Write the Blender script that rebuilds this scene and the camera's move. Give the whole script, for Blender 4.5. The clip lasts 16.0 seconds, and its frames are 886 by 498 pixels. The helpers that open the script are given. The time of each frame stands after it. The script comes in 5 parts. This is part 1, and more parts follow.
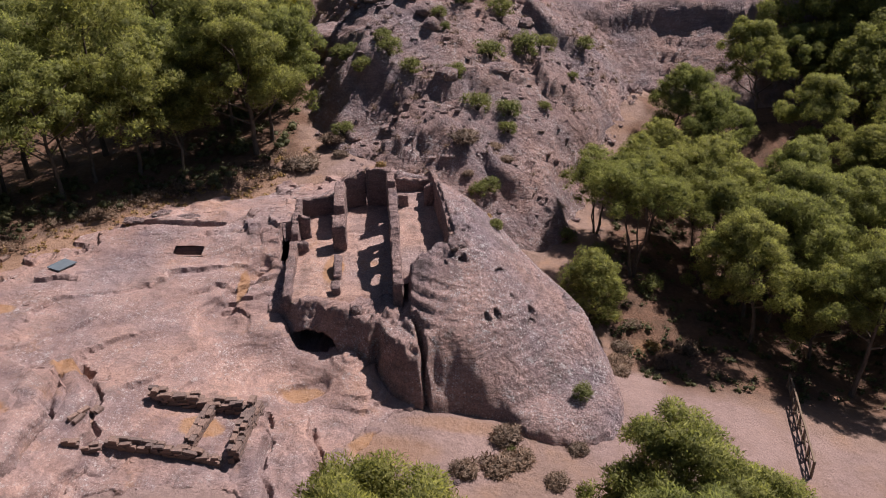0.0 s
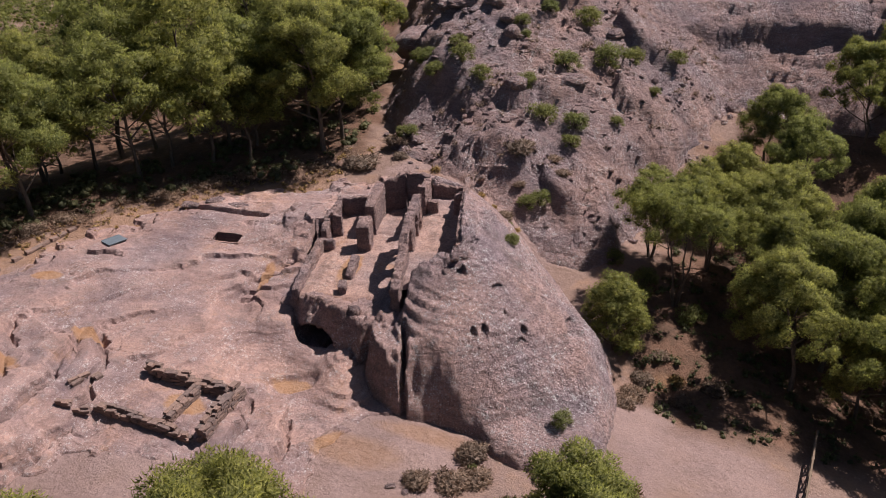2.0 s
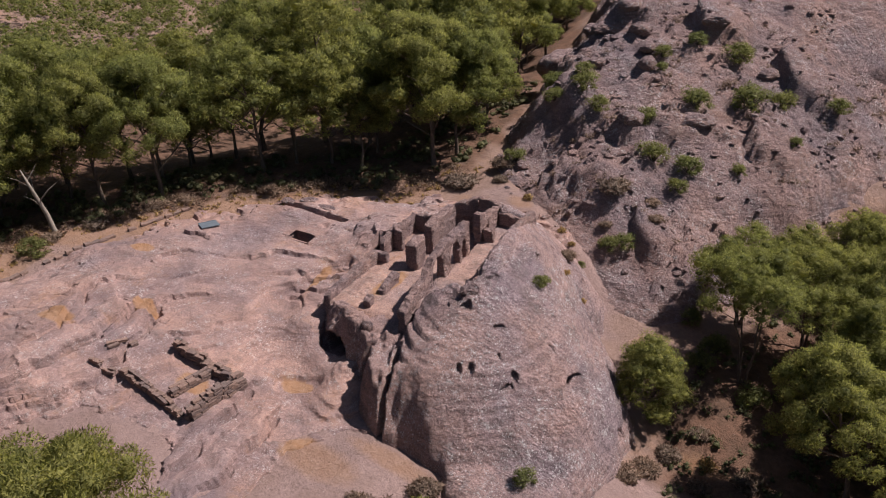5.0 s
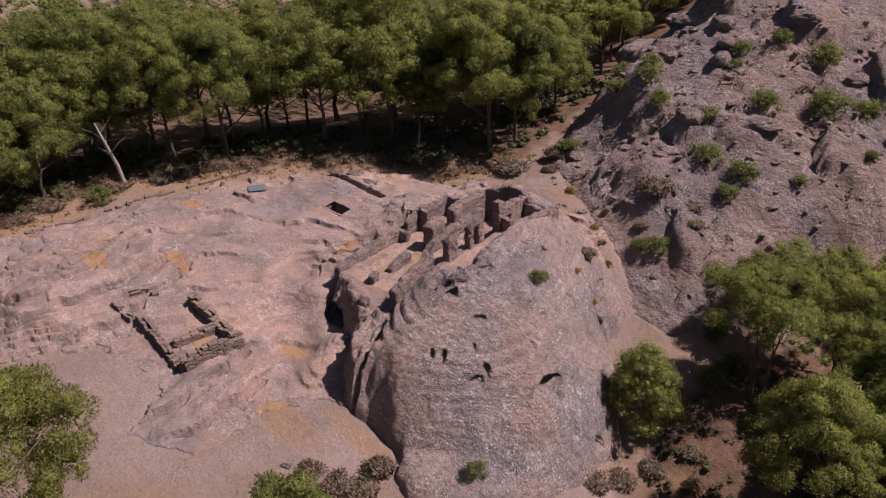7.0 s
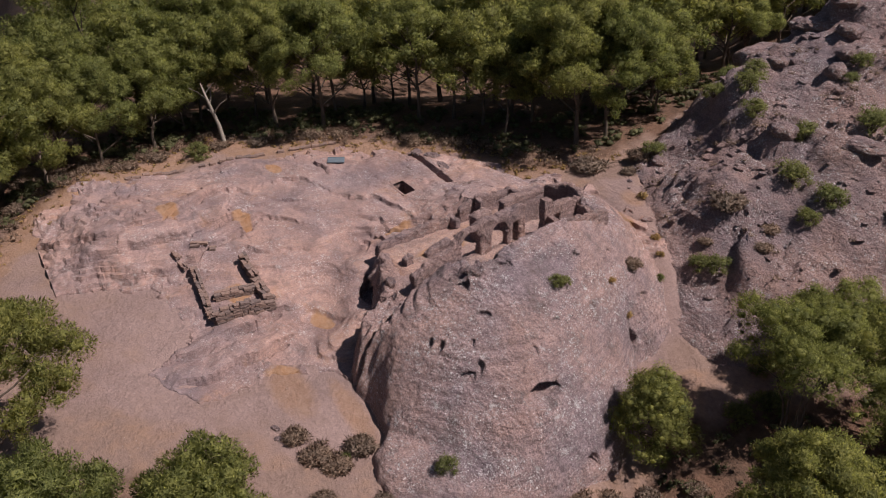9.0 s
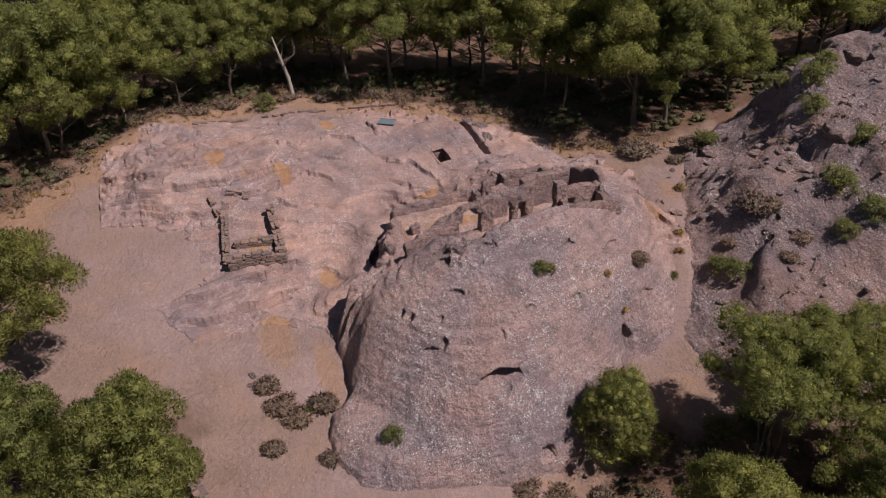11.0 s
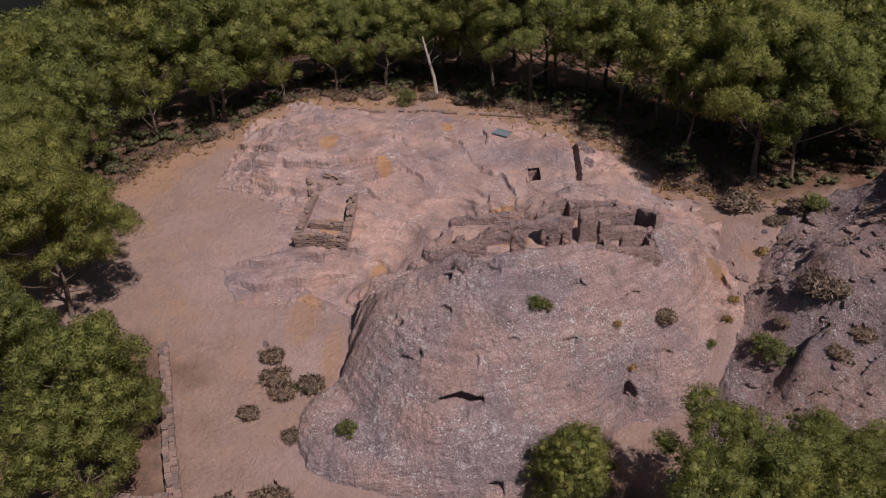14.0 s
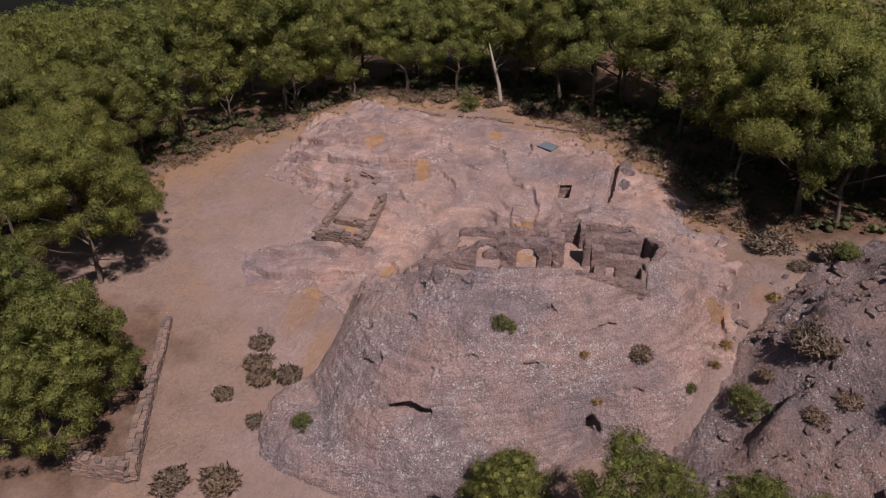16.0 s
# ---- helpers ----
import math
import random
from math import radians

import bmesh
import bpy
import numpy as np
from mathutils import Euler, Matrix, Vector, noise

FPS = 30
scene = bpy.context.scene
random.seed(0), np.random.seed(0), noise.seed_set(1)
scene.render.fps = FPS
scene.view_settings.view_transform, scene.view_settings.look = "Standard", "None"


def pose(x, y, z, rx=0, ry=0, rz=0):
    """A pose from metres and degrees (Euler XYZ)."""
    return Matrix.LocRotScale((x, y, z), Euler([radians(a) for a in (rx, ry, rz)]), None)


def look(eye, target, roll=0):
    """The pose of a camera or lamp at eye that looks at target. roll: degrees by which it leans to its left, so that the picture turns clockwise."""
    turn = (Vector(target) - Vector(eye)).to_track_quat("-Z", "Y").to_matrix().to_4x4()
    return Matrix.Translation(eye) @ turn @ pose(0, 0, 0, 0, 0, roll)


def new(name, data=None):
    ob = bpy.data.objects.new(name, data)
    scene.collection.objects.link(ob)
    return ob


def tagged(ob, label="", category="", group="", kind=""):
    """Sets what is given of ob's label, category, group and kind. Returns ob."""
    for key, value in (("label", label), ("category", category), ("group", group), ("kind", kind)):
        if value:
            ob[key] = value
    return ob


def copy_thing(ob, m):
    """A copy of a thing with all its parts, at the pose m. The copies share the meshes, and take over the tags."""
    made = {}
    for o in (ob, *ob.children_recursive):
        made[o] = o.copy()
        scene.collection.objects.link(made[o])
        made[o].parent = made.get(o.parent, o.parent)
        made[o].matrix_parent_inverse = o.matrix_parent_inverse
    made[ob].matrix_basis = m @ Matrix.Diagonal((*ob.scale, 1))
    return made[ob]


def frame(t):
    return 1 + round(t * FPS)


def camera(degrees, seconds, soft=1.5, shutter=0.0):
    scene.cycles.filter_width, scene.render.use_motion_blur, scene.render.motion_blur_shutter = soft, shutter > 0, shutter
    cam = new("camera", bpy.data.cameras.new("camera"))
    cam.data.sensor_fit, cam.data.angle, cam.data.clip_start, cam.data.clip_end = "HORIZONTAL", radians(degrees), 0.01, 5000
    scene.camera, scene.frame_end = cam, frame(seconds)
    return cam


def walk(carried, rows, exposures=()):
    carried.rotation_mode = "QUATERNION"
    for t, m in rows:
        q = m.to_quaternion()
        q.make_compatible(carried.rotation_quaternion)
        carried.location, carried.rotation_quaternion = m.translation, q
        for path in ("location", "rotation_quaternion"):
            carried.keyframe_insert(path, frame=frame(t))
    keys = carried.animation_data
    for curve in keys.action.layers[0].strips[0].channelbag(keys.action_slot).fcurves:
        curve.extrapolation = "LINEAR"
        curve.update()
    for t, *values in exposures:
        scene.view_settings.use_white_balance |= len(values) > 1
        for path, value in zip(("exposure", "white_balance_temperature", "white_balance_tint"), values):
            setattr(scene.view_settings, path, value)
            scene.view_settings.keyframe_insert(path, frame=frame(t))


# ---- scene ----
cam = camera(56.8, 16.0, soft=1.0)
PATH = [
    (0, (0.19, -0.227, 31.427), (0.178, 1.543, 30.497), -1.1),
    (0.5, (2.606, -0.124, 31.516), (2.499, 1.645, 30.589), -1.3),
    (1, (5.129, 0.133, 31.573), (4.922, 1.894, 30.648), -1.4),
    (1.5, (7.698, 0.55, 31.685), (7.397, 2.298, 30.759), -1.5),
    (2, (10.247, 1.104, 31.844), (9.841, 2.831, 30.921), -1.7),
    (2.5, (12.804, 1.864, 31.971), (12.292, 3.565, 31.052), -1.9),
    (3, (15.222, 2.761, 32.128), (14.609, 4.43, 31.212), -2.0),
    (3.5, (17.455, 3.747, 32.32), (16.741, 5.377, 31.407), -2.0),
    (4, (19.617, 5.01, 32.495), (18.808, 6.598, 31.586), -2.0),
    (4.2, (20.442, 5.536, 32.524), (19.598, 7.107, 31.617), -2.0),
    (6.3, (28.429, 11.348, 32.625), (27.272, 12.709, 31.726), -1.6),
    (6.5, (29.158, 11.982, 32.639), (27.977, 13.315, 31.73), -1.5),
    (7, (30.961, 13.642, 32.721), (29.72, 14.904, 31.791), -1.5),
    (7.5, (32.582, 15.392, 32.687), (31.27, 16.578, 31.754), -1.3),
    (8, (33.993, 17.255, 32.764), (32.605, 18.354, 31.833), -1.3),
    (8.5, (35.304, 19.266, 32.836), (33.858, 20.277, 31.894), -1.1),
    (9, (36.584, 21.345, 32.917), (35.093, 22.266, 31.954), -0.9),
    (9.2, (37.061, 22.236, 32.95), (35.554, 23.121, 31.977), -0.9),
    (11.3, (41.134, 31.999, 33.934), (39.511, 32.512, 32.883), -0.9),
    (11.5, (41.374, 32.98, 33.965), (39.739, 33.454, 32.916), -0.9),
    (12, (41.861, 35.5, 34.04), (40.199, 35.876, 32.992), -0.9),
    (12.5, (42.387, 38.017, 34.219), (40.706, 38.298, 33.173), -0.8),
    (13, (42.814, 40.578, 34.377), (41.118, 40.766, 33.334), -0.8),
    (13.2, (42.952, 41.595, 34.411), (41.253, 41.738, 33.367), -0.7),
    (13.5, (43.087, 43.138, 34.468), (41.38, 43.208, 33.427), -0.7),
    (14, (43.076, 45.808, 34.546), (41.368, 45.753, 33.507), -0.8),
    (14.5, (42.792, 48.438, 34.694), (41.09, 48.28, 33.656), -0.8),
    (15, (42.359, 51.004, 34.818), (40.669, 50.749, 33.78), -0.9),
    (15.5, (41.972, 53.488, 34.899), (40.296, 53.145, 33.863), -0.9),
    (16, (41.434, 56.028, 34.952), (39.772, 55.617, 33.917), -0.9),
]
walk(cam, [(t, look(eye, target, roll)) for t, eye, target, roll in PATH],
     exposures=[(0, 0.56), (4, 0.46), (7.5, 0.32), (11.5, 0.19), (16, 0.11)])

# ---------------------------------------------------------------- light
TO_SUN = Vector((0.79, 0.61, 0.0)).normalized()
SUN_UP = radians(55)
world = bpy.data.worlds.new("sky")
scene.world = world
world.use_nodes = True
wn = world.node_tree.nodes
sky = wn.new("ShaderNodeTexSky")
sky.sky_type, sky.sun_disc = "NISHITA", False
sky.sun_elevation, sky.sun_rotation = SUN_UP, math.atan2(TO_SUN.x, TO_SUN.y)
sky.altitude, sky.dust_density = 600, 1.5
wn["Background"].inputs["Strength"].default_value = 0.045
world.node_tree.links.new(sky.outputs["Color"], wn["Background"].inputs["Color"])
sun = new("sun", bpy.data.lights.new("sun", "SUN"))
sun.data.energy, sun.data.angle, sun.data.color = 5.0, radians(0.55), (1.0, 0.918, 0.868)
way = Vector((TO_SUN.x * math.cos(SUN_UP), TO_SUN.y * math.cos(SUN_UP), math.sin(SUN_UP)))
sun.matrix_world = look(way * 200, (0, 0, 0))


# ---------------------------------------------------------------- materials
def material(name, build, rough=0.9, bump=0.0):
    m = bpy.data.materials.new(name)
    m.use_nodes = True
    nt = m.node_tree
    b = nt.nodes["Principled BSDF"]
    b.inputs["Roughness"].default_value = rough
    b.inputs["Specular IOR Level"].default_value = 0.25

    def node(kind, **values):
        n = nt.nodes.new(kind)
        for k, v in values.items():
            n.inputs[k.replace("_", " ")].default_value = v
        return n

    def link(a, b_):
        nt.links.new(a, b_)

    colour, height = build(nt, node, link)
    link(colour, b.inputs["Base Color"])
    if height is not None:
        n = node("ShaderNodeBump", Strength=1.0, Distance=bump)
        link(height, n.inputs["Height"])
        link(n.outputs["Normal"], b.inputs["Normal"])
    return m


def coords(nt, node, scale=(1, 1, 1)):
    tc = node("ShaderNodeTexCoord")
    mp = node("ShaderNodeMapping")
    mp.inputs["Scale"].default_value = scale
    nt.links.new(tc.outputs["Object"], mp.inputs["Vector"])
    return mp.outputs["Vector"]


def noise_tex(nt, node, vec, scale, detail=6, rough=0.6):
    n = node("ShaderNodeTexNoise", Scale=scale, Detail=detail, Roughness=rough)
    nt.links.new(vec, n.inputs["Vector"])
    return n.outputs["Fac"]


def ramp(nt, node, fac, stops):
    r = node("ShaderNodeValToRGB")
    e = r.color_ramp.elements
    while len(e) < len(stops):
        e.new(0.5)
    for el, (p, c) in zip(e, stops):
        el.position = p
        el.color = (*c, 1) if len(c) == 3 else c
    nt.links.new(fac, r.inputs["Fac"])
    return r.outputs["Color"]


def mix(nt, node, a, b, fac, mode="MIX"):
    n = nt.nodes.new("ShaderNodeMix")
    n.data_type, n.blend_type = "RGBA", mode
    for s, v in ((n.inputs[0], fac), (n.inputs[6], a), (n.inputs[7], b)):
        if isinstance(v, (int, float)):
            s.default_value = v
        elif isinstance(v, tuple):
            s.default_value = (*v, 1)
        else:
            nt.links.new(v, s)
    return n.outputs[2]


def maths(nt, node, op, a, b):
    n = nt.nodes.new("ShaderNodeMath")
    n.operation = op
    for s, v in ((n.inputs[0], a), (n.inputs[1], b)):
        if isinstance(v, (int, float)):
            s.default_value = v
        else:
            nt.links.new(v, s)
    return n.outputs[0]


def sandy_mask(nt, node, vec, width=0.30):
    """Where sand has gathered, frayed by a fine noise."""
    at = node("ShaderNodeAttribute")
    at.attribute_name = "sandy"
    ragged = maths(nt, node, "ADD", at.outputs["Fac"], maths(nt, node, "MULTIPLY", maths(nt, node, "SUBTRACT", noise_tex(nt, node, vec, 1.6, 8, 0.75), 0.5), 0.9))
    return ramp(nt, node, ragged, [(0.5 - width / 2, (0, 0, 0)), (0.5 + width / 2, (1, 1, 1))])


def sand_tone(nt, node, vec):
    return ramp(nt, node, noise_tex(nt, node, vec, 1.3, 7, 0.7), [(0.35, (0.27, 0.134, 0.062)), (0.65, (0.34, 0.205, 0.134))])


def conglomerate(pale, dark, pebble=0.35, streak=0.5, lichen=0.5, rust=0.0, crusty=1.0, lining=0.3, gritty=0.95):
    """Pebbly conglomerate: cement, pale and dark pebbles, bedding streaks, grey crust, pale lichen and ochre stains."""
    def build(nt, node, link):
        v = coords(nt, node)
        flat = coords(nt, node, (0.3, 0.3, 2.6))
        lined = coords(nt, node, (0.14, 0.14, 3.0))
        big = noise_tex(nt, node, v, 0.16, 5, 0.6)
        mid = noise_tex(nt, node, v, 0.9, 9, 0.78)
        bed = noise_tex(nt, node, flat, 1.5, 7, 0.7)
        lines = node("ShaderNodeTexNoise", Scale=1.1, Detail=9, Roughness=0.66, Distortion=0.25)
        link(lined, lines.inputs["Vector"])
        base = mix(nt, node, ramp(nt, node, mid, [(0.33, dark), (0.64, pale)]),
                   ramp(nt, node, bed, [(0.36, dark), (0.6, pale)]), streak)
        base = mix(nt, node, base, ramp(nt, node, lines.outputs["Fac"], [(0.38, (0.74, 0.73, 0.76)), (0.60, (1.16, 1.15, 1.13))]), lining, "MULTIPLY")
        tint = ramp(nt, node, big, [(0.36, (0.74, 0.77, 0.86)), (0.62, (1.12, 1.01, 0.94))])
        base = mix(nt, node, base, tint, 1.0, "MULTIPLY")
        patch = ramp(nt, node, noise_tex(nt, node, v, 0.30, 6, 0.7), [(0.43, (0.06, 0.06, 0.06)), (0.60, (1, 1, 1))])
        grain = ramp(nt, node, noise_tex(nt, node, v, 8.0, 11, 0.9), [(0.38, (0.46, 0.46, 0.48)), (0.62, (1.52, 1.50, 1.47))])
        base = mix(nt, node, base, grain, gritty, "MULTIPLY")
        crust = ramp(nt, node, noise_tex(nt, node, v, 0.55, 9, 0.78), [(0.52, (0, 0, 0)), (0.64, (1, 1, 1))])
        base = mix(nt, node, base, tuple(0.72 * c for c in dark), maths(nt, node, "MULTIPLY", crust, 0.55 * crusty))
        if rust:
            stain = ramp(nt, node, noise_tex(nt, node, v, 0.33, 8, 0.72), [(0.57, (0, 0, 0)), (0.68, (1, 1, 1))])
            base = mix(nt, node, base, (0.34, 0.185, 0.110), maths(nt, node, "MULTIPLY", stain, rust))
        col, bumps = base, []
        for scale, near_, edge, keep, tone, all_over in ((2.6, 0.06, 0.22, 0.55, (0.74, 0.69, 0.70), 0.0), (5.2, 0.08, 0.30, 0.5, (0.76, 0.71, 0.72), 0.12),
                                                         (9.0, 0.12, 0.36, 0.50, (0.64, 0.58, 0.58), 0.2), (6.0, 0.10, 0.30, 0.62, (0.070, 0.055, 0.058), 0.5)):
            vor = node("ShaderNodeTexVoronoi", Scale=scale)
            link(v, vor.inputs["Vector"])
            peb = ramp(nt, node, vor.outputs["Distance"], [(near_, (1, 1, 1)), (edge, (0, 0, 0))])
            pick = node("ShaderNodeSeparateColor")
            link(vor.outputs["Color"], pick.inputs["Color"])
            some = ramp(nt, node, pick.outputs["Red"], [(keep, (0, 0, 0)), (keep + 0.03, (1, 1, 1))])
            where = maths(nt, node, "MAXIMUM", patch, all_over)
            fac = maths(nt, node, "MULTIPLY", maths(nt, node, "MULTIPLY", peb, some), where)
            col = mix(nt, node, col, tone, maths(nt, node, "MULTIPLY", fac, min(1.0, pebble * 1.6)))
            bumps.append(peb)
        lich = ramp(nt, node, noise_tex(nt, node, v, 2.2, 12, 0.88), [(0.535, (0, 0, 0)), (0.60, (1, 1, 1))])
        lich = maths(nt, node, "MULTIPLY", lich, maths(nt, node, "MULTIPLY", patch, lichen))
        col = mix(nt, node, col, (0.66, 0.61, 0.62), lich)
        col = mix(nt, node, col, sand_tone(nt, node, v), maths(nt, node, "MULTIPLY", sandy_mask(nt, node, v), 0.9))
        h = maths(nt, node, "ADD", noise_tex(nt, node, v, 1.7, 12, 0.72), maths(nt, node, "MULTIPLY", bumps[1], 0.05))
        h = maths(nt, node, "ADD", h, maths(nt, node, "MULTIPLY", lines.outputs["Fac"], 0.4 * lining))
        return col, h
    return build


ROCK = material("conglomerate_rock", conglomerate((0.462, 0.330, 0.318), (0.218, 0.160, 0.162), 0.75, 0.5, 0.95, 0.2, 1.5), 0.95, 0.7)
SLAB = material("worn_rock_slab", conglomerate((0.355, 0.247, 0.228), (0.212, 0.148, 0.140), 0.26, 0.3, 0.5, 0.45, 1.1, 0.9, 0.55), 0.95, 0.24)
WALL = material("carved_rock_wall", conglomerate((0.430, 0.300, 0.280), (0.215, 0.154, 0.148), 0.3, 0.5, 0.3), 0.95, 0.8)
FLOOR = material("carved_floor", conglomerate((0.395, 0.275, 0.245), (0.235, 0.160, 0.140), 0.2, 0.2, 0.2, 0.7), 0.95, 0.25)
HILL = material("hill_rock", conglomerate((0.430, 0.306, 0.294), (0.198, 0.146, 0.150), 0.7, 0.35, 1.0, 0.25), 0.95, 1.1)


def earth(nt, node, link):
    v = coords(nt, node)
    a = noise_tex(nt, node, v, 0.22, 6, 0.65)
    b = noise_tex(nt, node, v, 1.7, 8, 0.7)
    base = mix(nt, node, ramp(nt, node, a, [(0.36, (0.228, 0.153, 0.143)), (0.62, (0.345, 0.234, 0.217))]),
               ramp(nt, node, b, [(0.3, (0.200, 0.138, 0.128)), (0.7, (0.340, 0.238, 0.222))]), 0.5)
    dry = ramp(nt, node, noise_tex(nt, node, v, 0.16, 8, 0.72), [(0.48, (0, 0, 0)), (0.62, (1, 1, 1))])
    col = mix(nt, node, base, (0.29, 0.182, 0.148), maths(nt, node, "MULTIPLY", dry, 0.3))
    grit = ramp(nt, node, noise_tex(nt, node, v, 6.0, 10, 0.85), [(0.34, (0.72, 0.72, 0.73)), (0.66, (1.22, 1.21, 1.2))])
    return mix(nt, node, col, grit, 0.9, "MULTIPLY"), noise_tex(nt, node, v, 2.0, 12, 0.75)


def red_earth(nt, node, link):
    v = coords(nt, node)
    a = noise_tex(nt, node, v, 0.5, 8, 0.75)
    b = noise_tex(nt, node, v, 4.0, 10, 0.8)
    base = mix(nt, node, ramp(nt, node, a, [(0.36, (0.205, 0.130, 0.112)), (0.62, (0.280, 0.186, 0.164))]),
               ramp(nt, node, b, [(0.34, (0.17, 0.108, 0.086)), (0.66, (0.345, 0.236, 0.192))]), 0.5)
    dry = ramp(nt, node, noise_tex(nt, node, v, 0.25, 7, 0.7), [(0.50, (0, 0, 0)), (0.64, (1, 1, 1))])
    return mix(nt, node, base, (0.34, 0.185, 0.100), maths(nt, node, "MULTIPLY", dry, 0.4)), b


def duff(nt, node, link):
    v = coords(nt, node)
    a = noise_tex(nt, node, v, 0.35, 7, 0.7)
    b = noise_tex(nt, node, v, 3, 8, 0.7)
    return mix(nt, node, ramp(nt, node, a, [(0.38, (0.075, 0.046, 0.034)), (0.62, (0.20, 0.105, 0.072))]),
               ramp(nt, node, b, [(0.35, (0.06, 0.038, 0.028)), (0.65, (0.21, 0.125, 0.088))]), 0.4), b


def needles(name, dark, light, through_=0.5, glow=(2.0, 2.1, 1.5)):
    """Leaves: each blade has its own tone, each plant its own tint, and some light shines through."""
    m = bpy.data.materials.new(name)
    m.use_nodes = True
    nt = m.node_tree

    def node(kind, **values):
        n = nt.nodes.new(kind)
        for k, v in values.items():
            n.inputs[k.replace("_", " ")].default_value = v
        return n

    geo, info = node("ShaderNodeNewGeometry"), node("ShaderNodeObjectInfo")
    a = ramp(nt, node, geo.outputs["Random Per Island"], [(0.0, dark), (1.0, light)])
    t = ramp(nt, node, info.outputs["Random"], [(0.0, (0.90, 0.94, 0.94)), (1.0, (1.10, 1.06, 0.98))])
    v = coords(nt, node)
    spots = ramp(nt, node, noise_tex(nt, node, v, 4.5, 10, 0.9), [(0.38, (0.52, 0.54, 0.54)), (0.60, (1.25, 1.25, 1.2))])
    sprays = ramp(nt, node, noise_tex(nt, node, v, 0.9, 4, 0.6), [(0.36, (0.86, 0.88, 0.90)), (0.62, (1.08, 1.07, 1.03))])
    col = mix(nt, node, mix(nt, node, mix(nt, node, a, t, 1.0, "MULTIPLY"), sprays, 1.0, "MULTIPLY"), spots, 1.0, "MULTIPLY")
    b = nt.nodes["Principled BSDF"]
    b.inputs["Roughness"].default_value = 0.7
    b.inputs["Specular IOR Level"].default_value = 0.2
    nt.links.new(col, b.inputs["Base Color"])
    tr = node("ShaderNodeBsdfTranslucent")
    nt.links.new(mix(nt, node, col, glow, 1.0, "MULTIPLY"), tr.inputs["Color"])
    ms = node("ShaderNodeMixShader", Fac=through_)
    nt.links.new(b.outputs[0], ms.inputs[1])
    nt.links.new(tr.outputs[0], ms.inputs[2])
    nt.links.new(ms.outputs[0], nt.nodes["Material Output"].inputs["Surface"])
    return m


def bark(nt, node, link):
    v = coords(nt, node, (1, 1, 0.25))
    a = noise_tex(nt, node, v, 6, 7, 0.7)
    return ramp(nt, node, a, [(0.3, (0.045, 0.034, 0.028)), (0.7, (0.17, 0.125, 0.10))]), a


def plain(c, var=0.25, scale=5):
    def build(nt, node, link):
        v = coords(nt, node)
        a = noise_tex(nt, node, v, scale, 6, 0.65)
        lo, hi = tuple(x * (1 - var) for x in c), tuple(x * (1 + var) for x in c)
        return ramp(nt, node, a, [(0.3, lo), (0.7, hi)]), a
    return build


def ground_cover(nt, node, link):
    """Trodden earth, red path earth and forest duff, whose dark tone is also painted as shade, laid out by the ground's
    own masks.
    """
    (c0, h0), (c1, h1), (c2, h2) = (f(nt, node, link) for f in (earth, red_earth, duff))
    red, litter_and_shade = node("ShaderNodeAttribute"), node("ShaderNodeAttribute")
    red.attribute_name, litter_and_shade.attribute_name = "red_soil", "litter_and_shade"
    col = mix(nt, node, mix(nt, node, c0, c1, red.outputs["Fac"]), c2, litter_and_shade.outputs["Fac"])
    v = coords(nt, node)
    vor = node("ShaderNodeTexVoronoi", Scale=3.4)
    link(v, vor.inputs["Vector"])
    pick = node("ShaderNodeSeparateColor")
    link(vor.outputs["Color"], pick.inputs["Color"])
    peb = maths(nt, node, "MULTIPLY", ramp(nt, node, vor.outputs["Distance"], [(0.06, (1, 1, 1)), (0.2, (0, 0, 0))]),
                ramp(nt, node, pick.outputs["Red"], [(0.72, (0, 0, 0)), (0.75, (1, 1, 1))]))
    peb = maths(nt, node, "MULTIPLY", peb, ramp(nt, node, noise_tex(nt, node, v, 0.4, 5, 0.7), [(0.46, (0, 0, 0)), (0.6, (0.7, 0.7, 0.7))]))
    col = mix(nt, node, col, (0.50, 0.42, 0.40), peb)
    return mix(nt, node, col, sand_tone(nt, node, v), maths(nt, node, "MULTIPLY", sandy_mask(nt, node, v, 0.6), 0.5)), h0


EARTH = material("ground_cover", ground_cover, 0.97, 0.3)
NEEDLE = needles("pine_needles", (0.102, 0.110, 0.042), (0.276, 0.264, 0.096), 0.48, (2.0, 2.05, 1.5))
BUSH = needles("shrub_leaves", (0.115, 0.118, 0.050), (0.210, 0.204, 0.090), 0.4)
UNDER = needles("undergrowth", (0.070, 0.070, 0.040), (0.135, 0.125, 0.066), 0.3)
DRY = needles("dry_twigs", (0.150, 0.104, 0.086), (0.290, 0.205, 0.172), 0.3, (1.6, 1.5, 1.4))
STRAW = needles("dry_straw", (0.24, 0.15, 0.07), (0.42, 0.28, 0.13), 0.3, (1.6, 1.5, 1.3))
BARK = material("pine_bark", bark, 0.95, 0.03)
DEAD = material("bleached_wood", plain((0.25, 0.21, 0.18), 0.3), 0.9, 0.01)


def stones(nt, node, link):
    v = coords(nt, node)
    info = node("ShaderNodeObjectInfo")
    a = noise_tex(nt, node, v, 3, 8, 0.7)
    t = ramp(nt, node, info.outputs["Random"], [(0.0, (0.72, 0.74, 0.78)), (1.0, (1.2, 1.1, 1.02))])
    return mix(nt, node, ramp(nt, node, a, [(0.3, (0.115, 0.084, 0.078)), (0.7, (0.28, 0.195, 0.172))]), t, 1.0, "MULTIPLY"), a


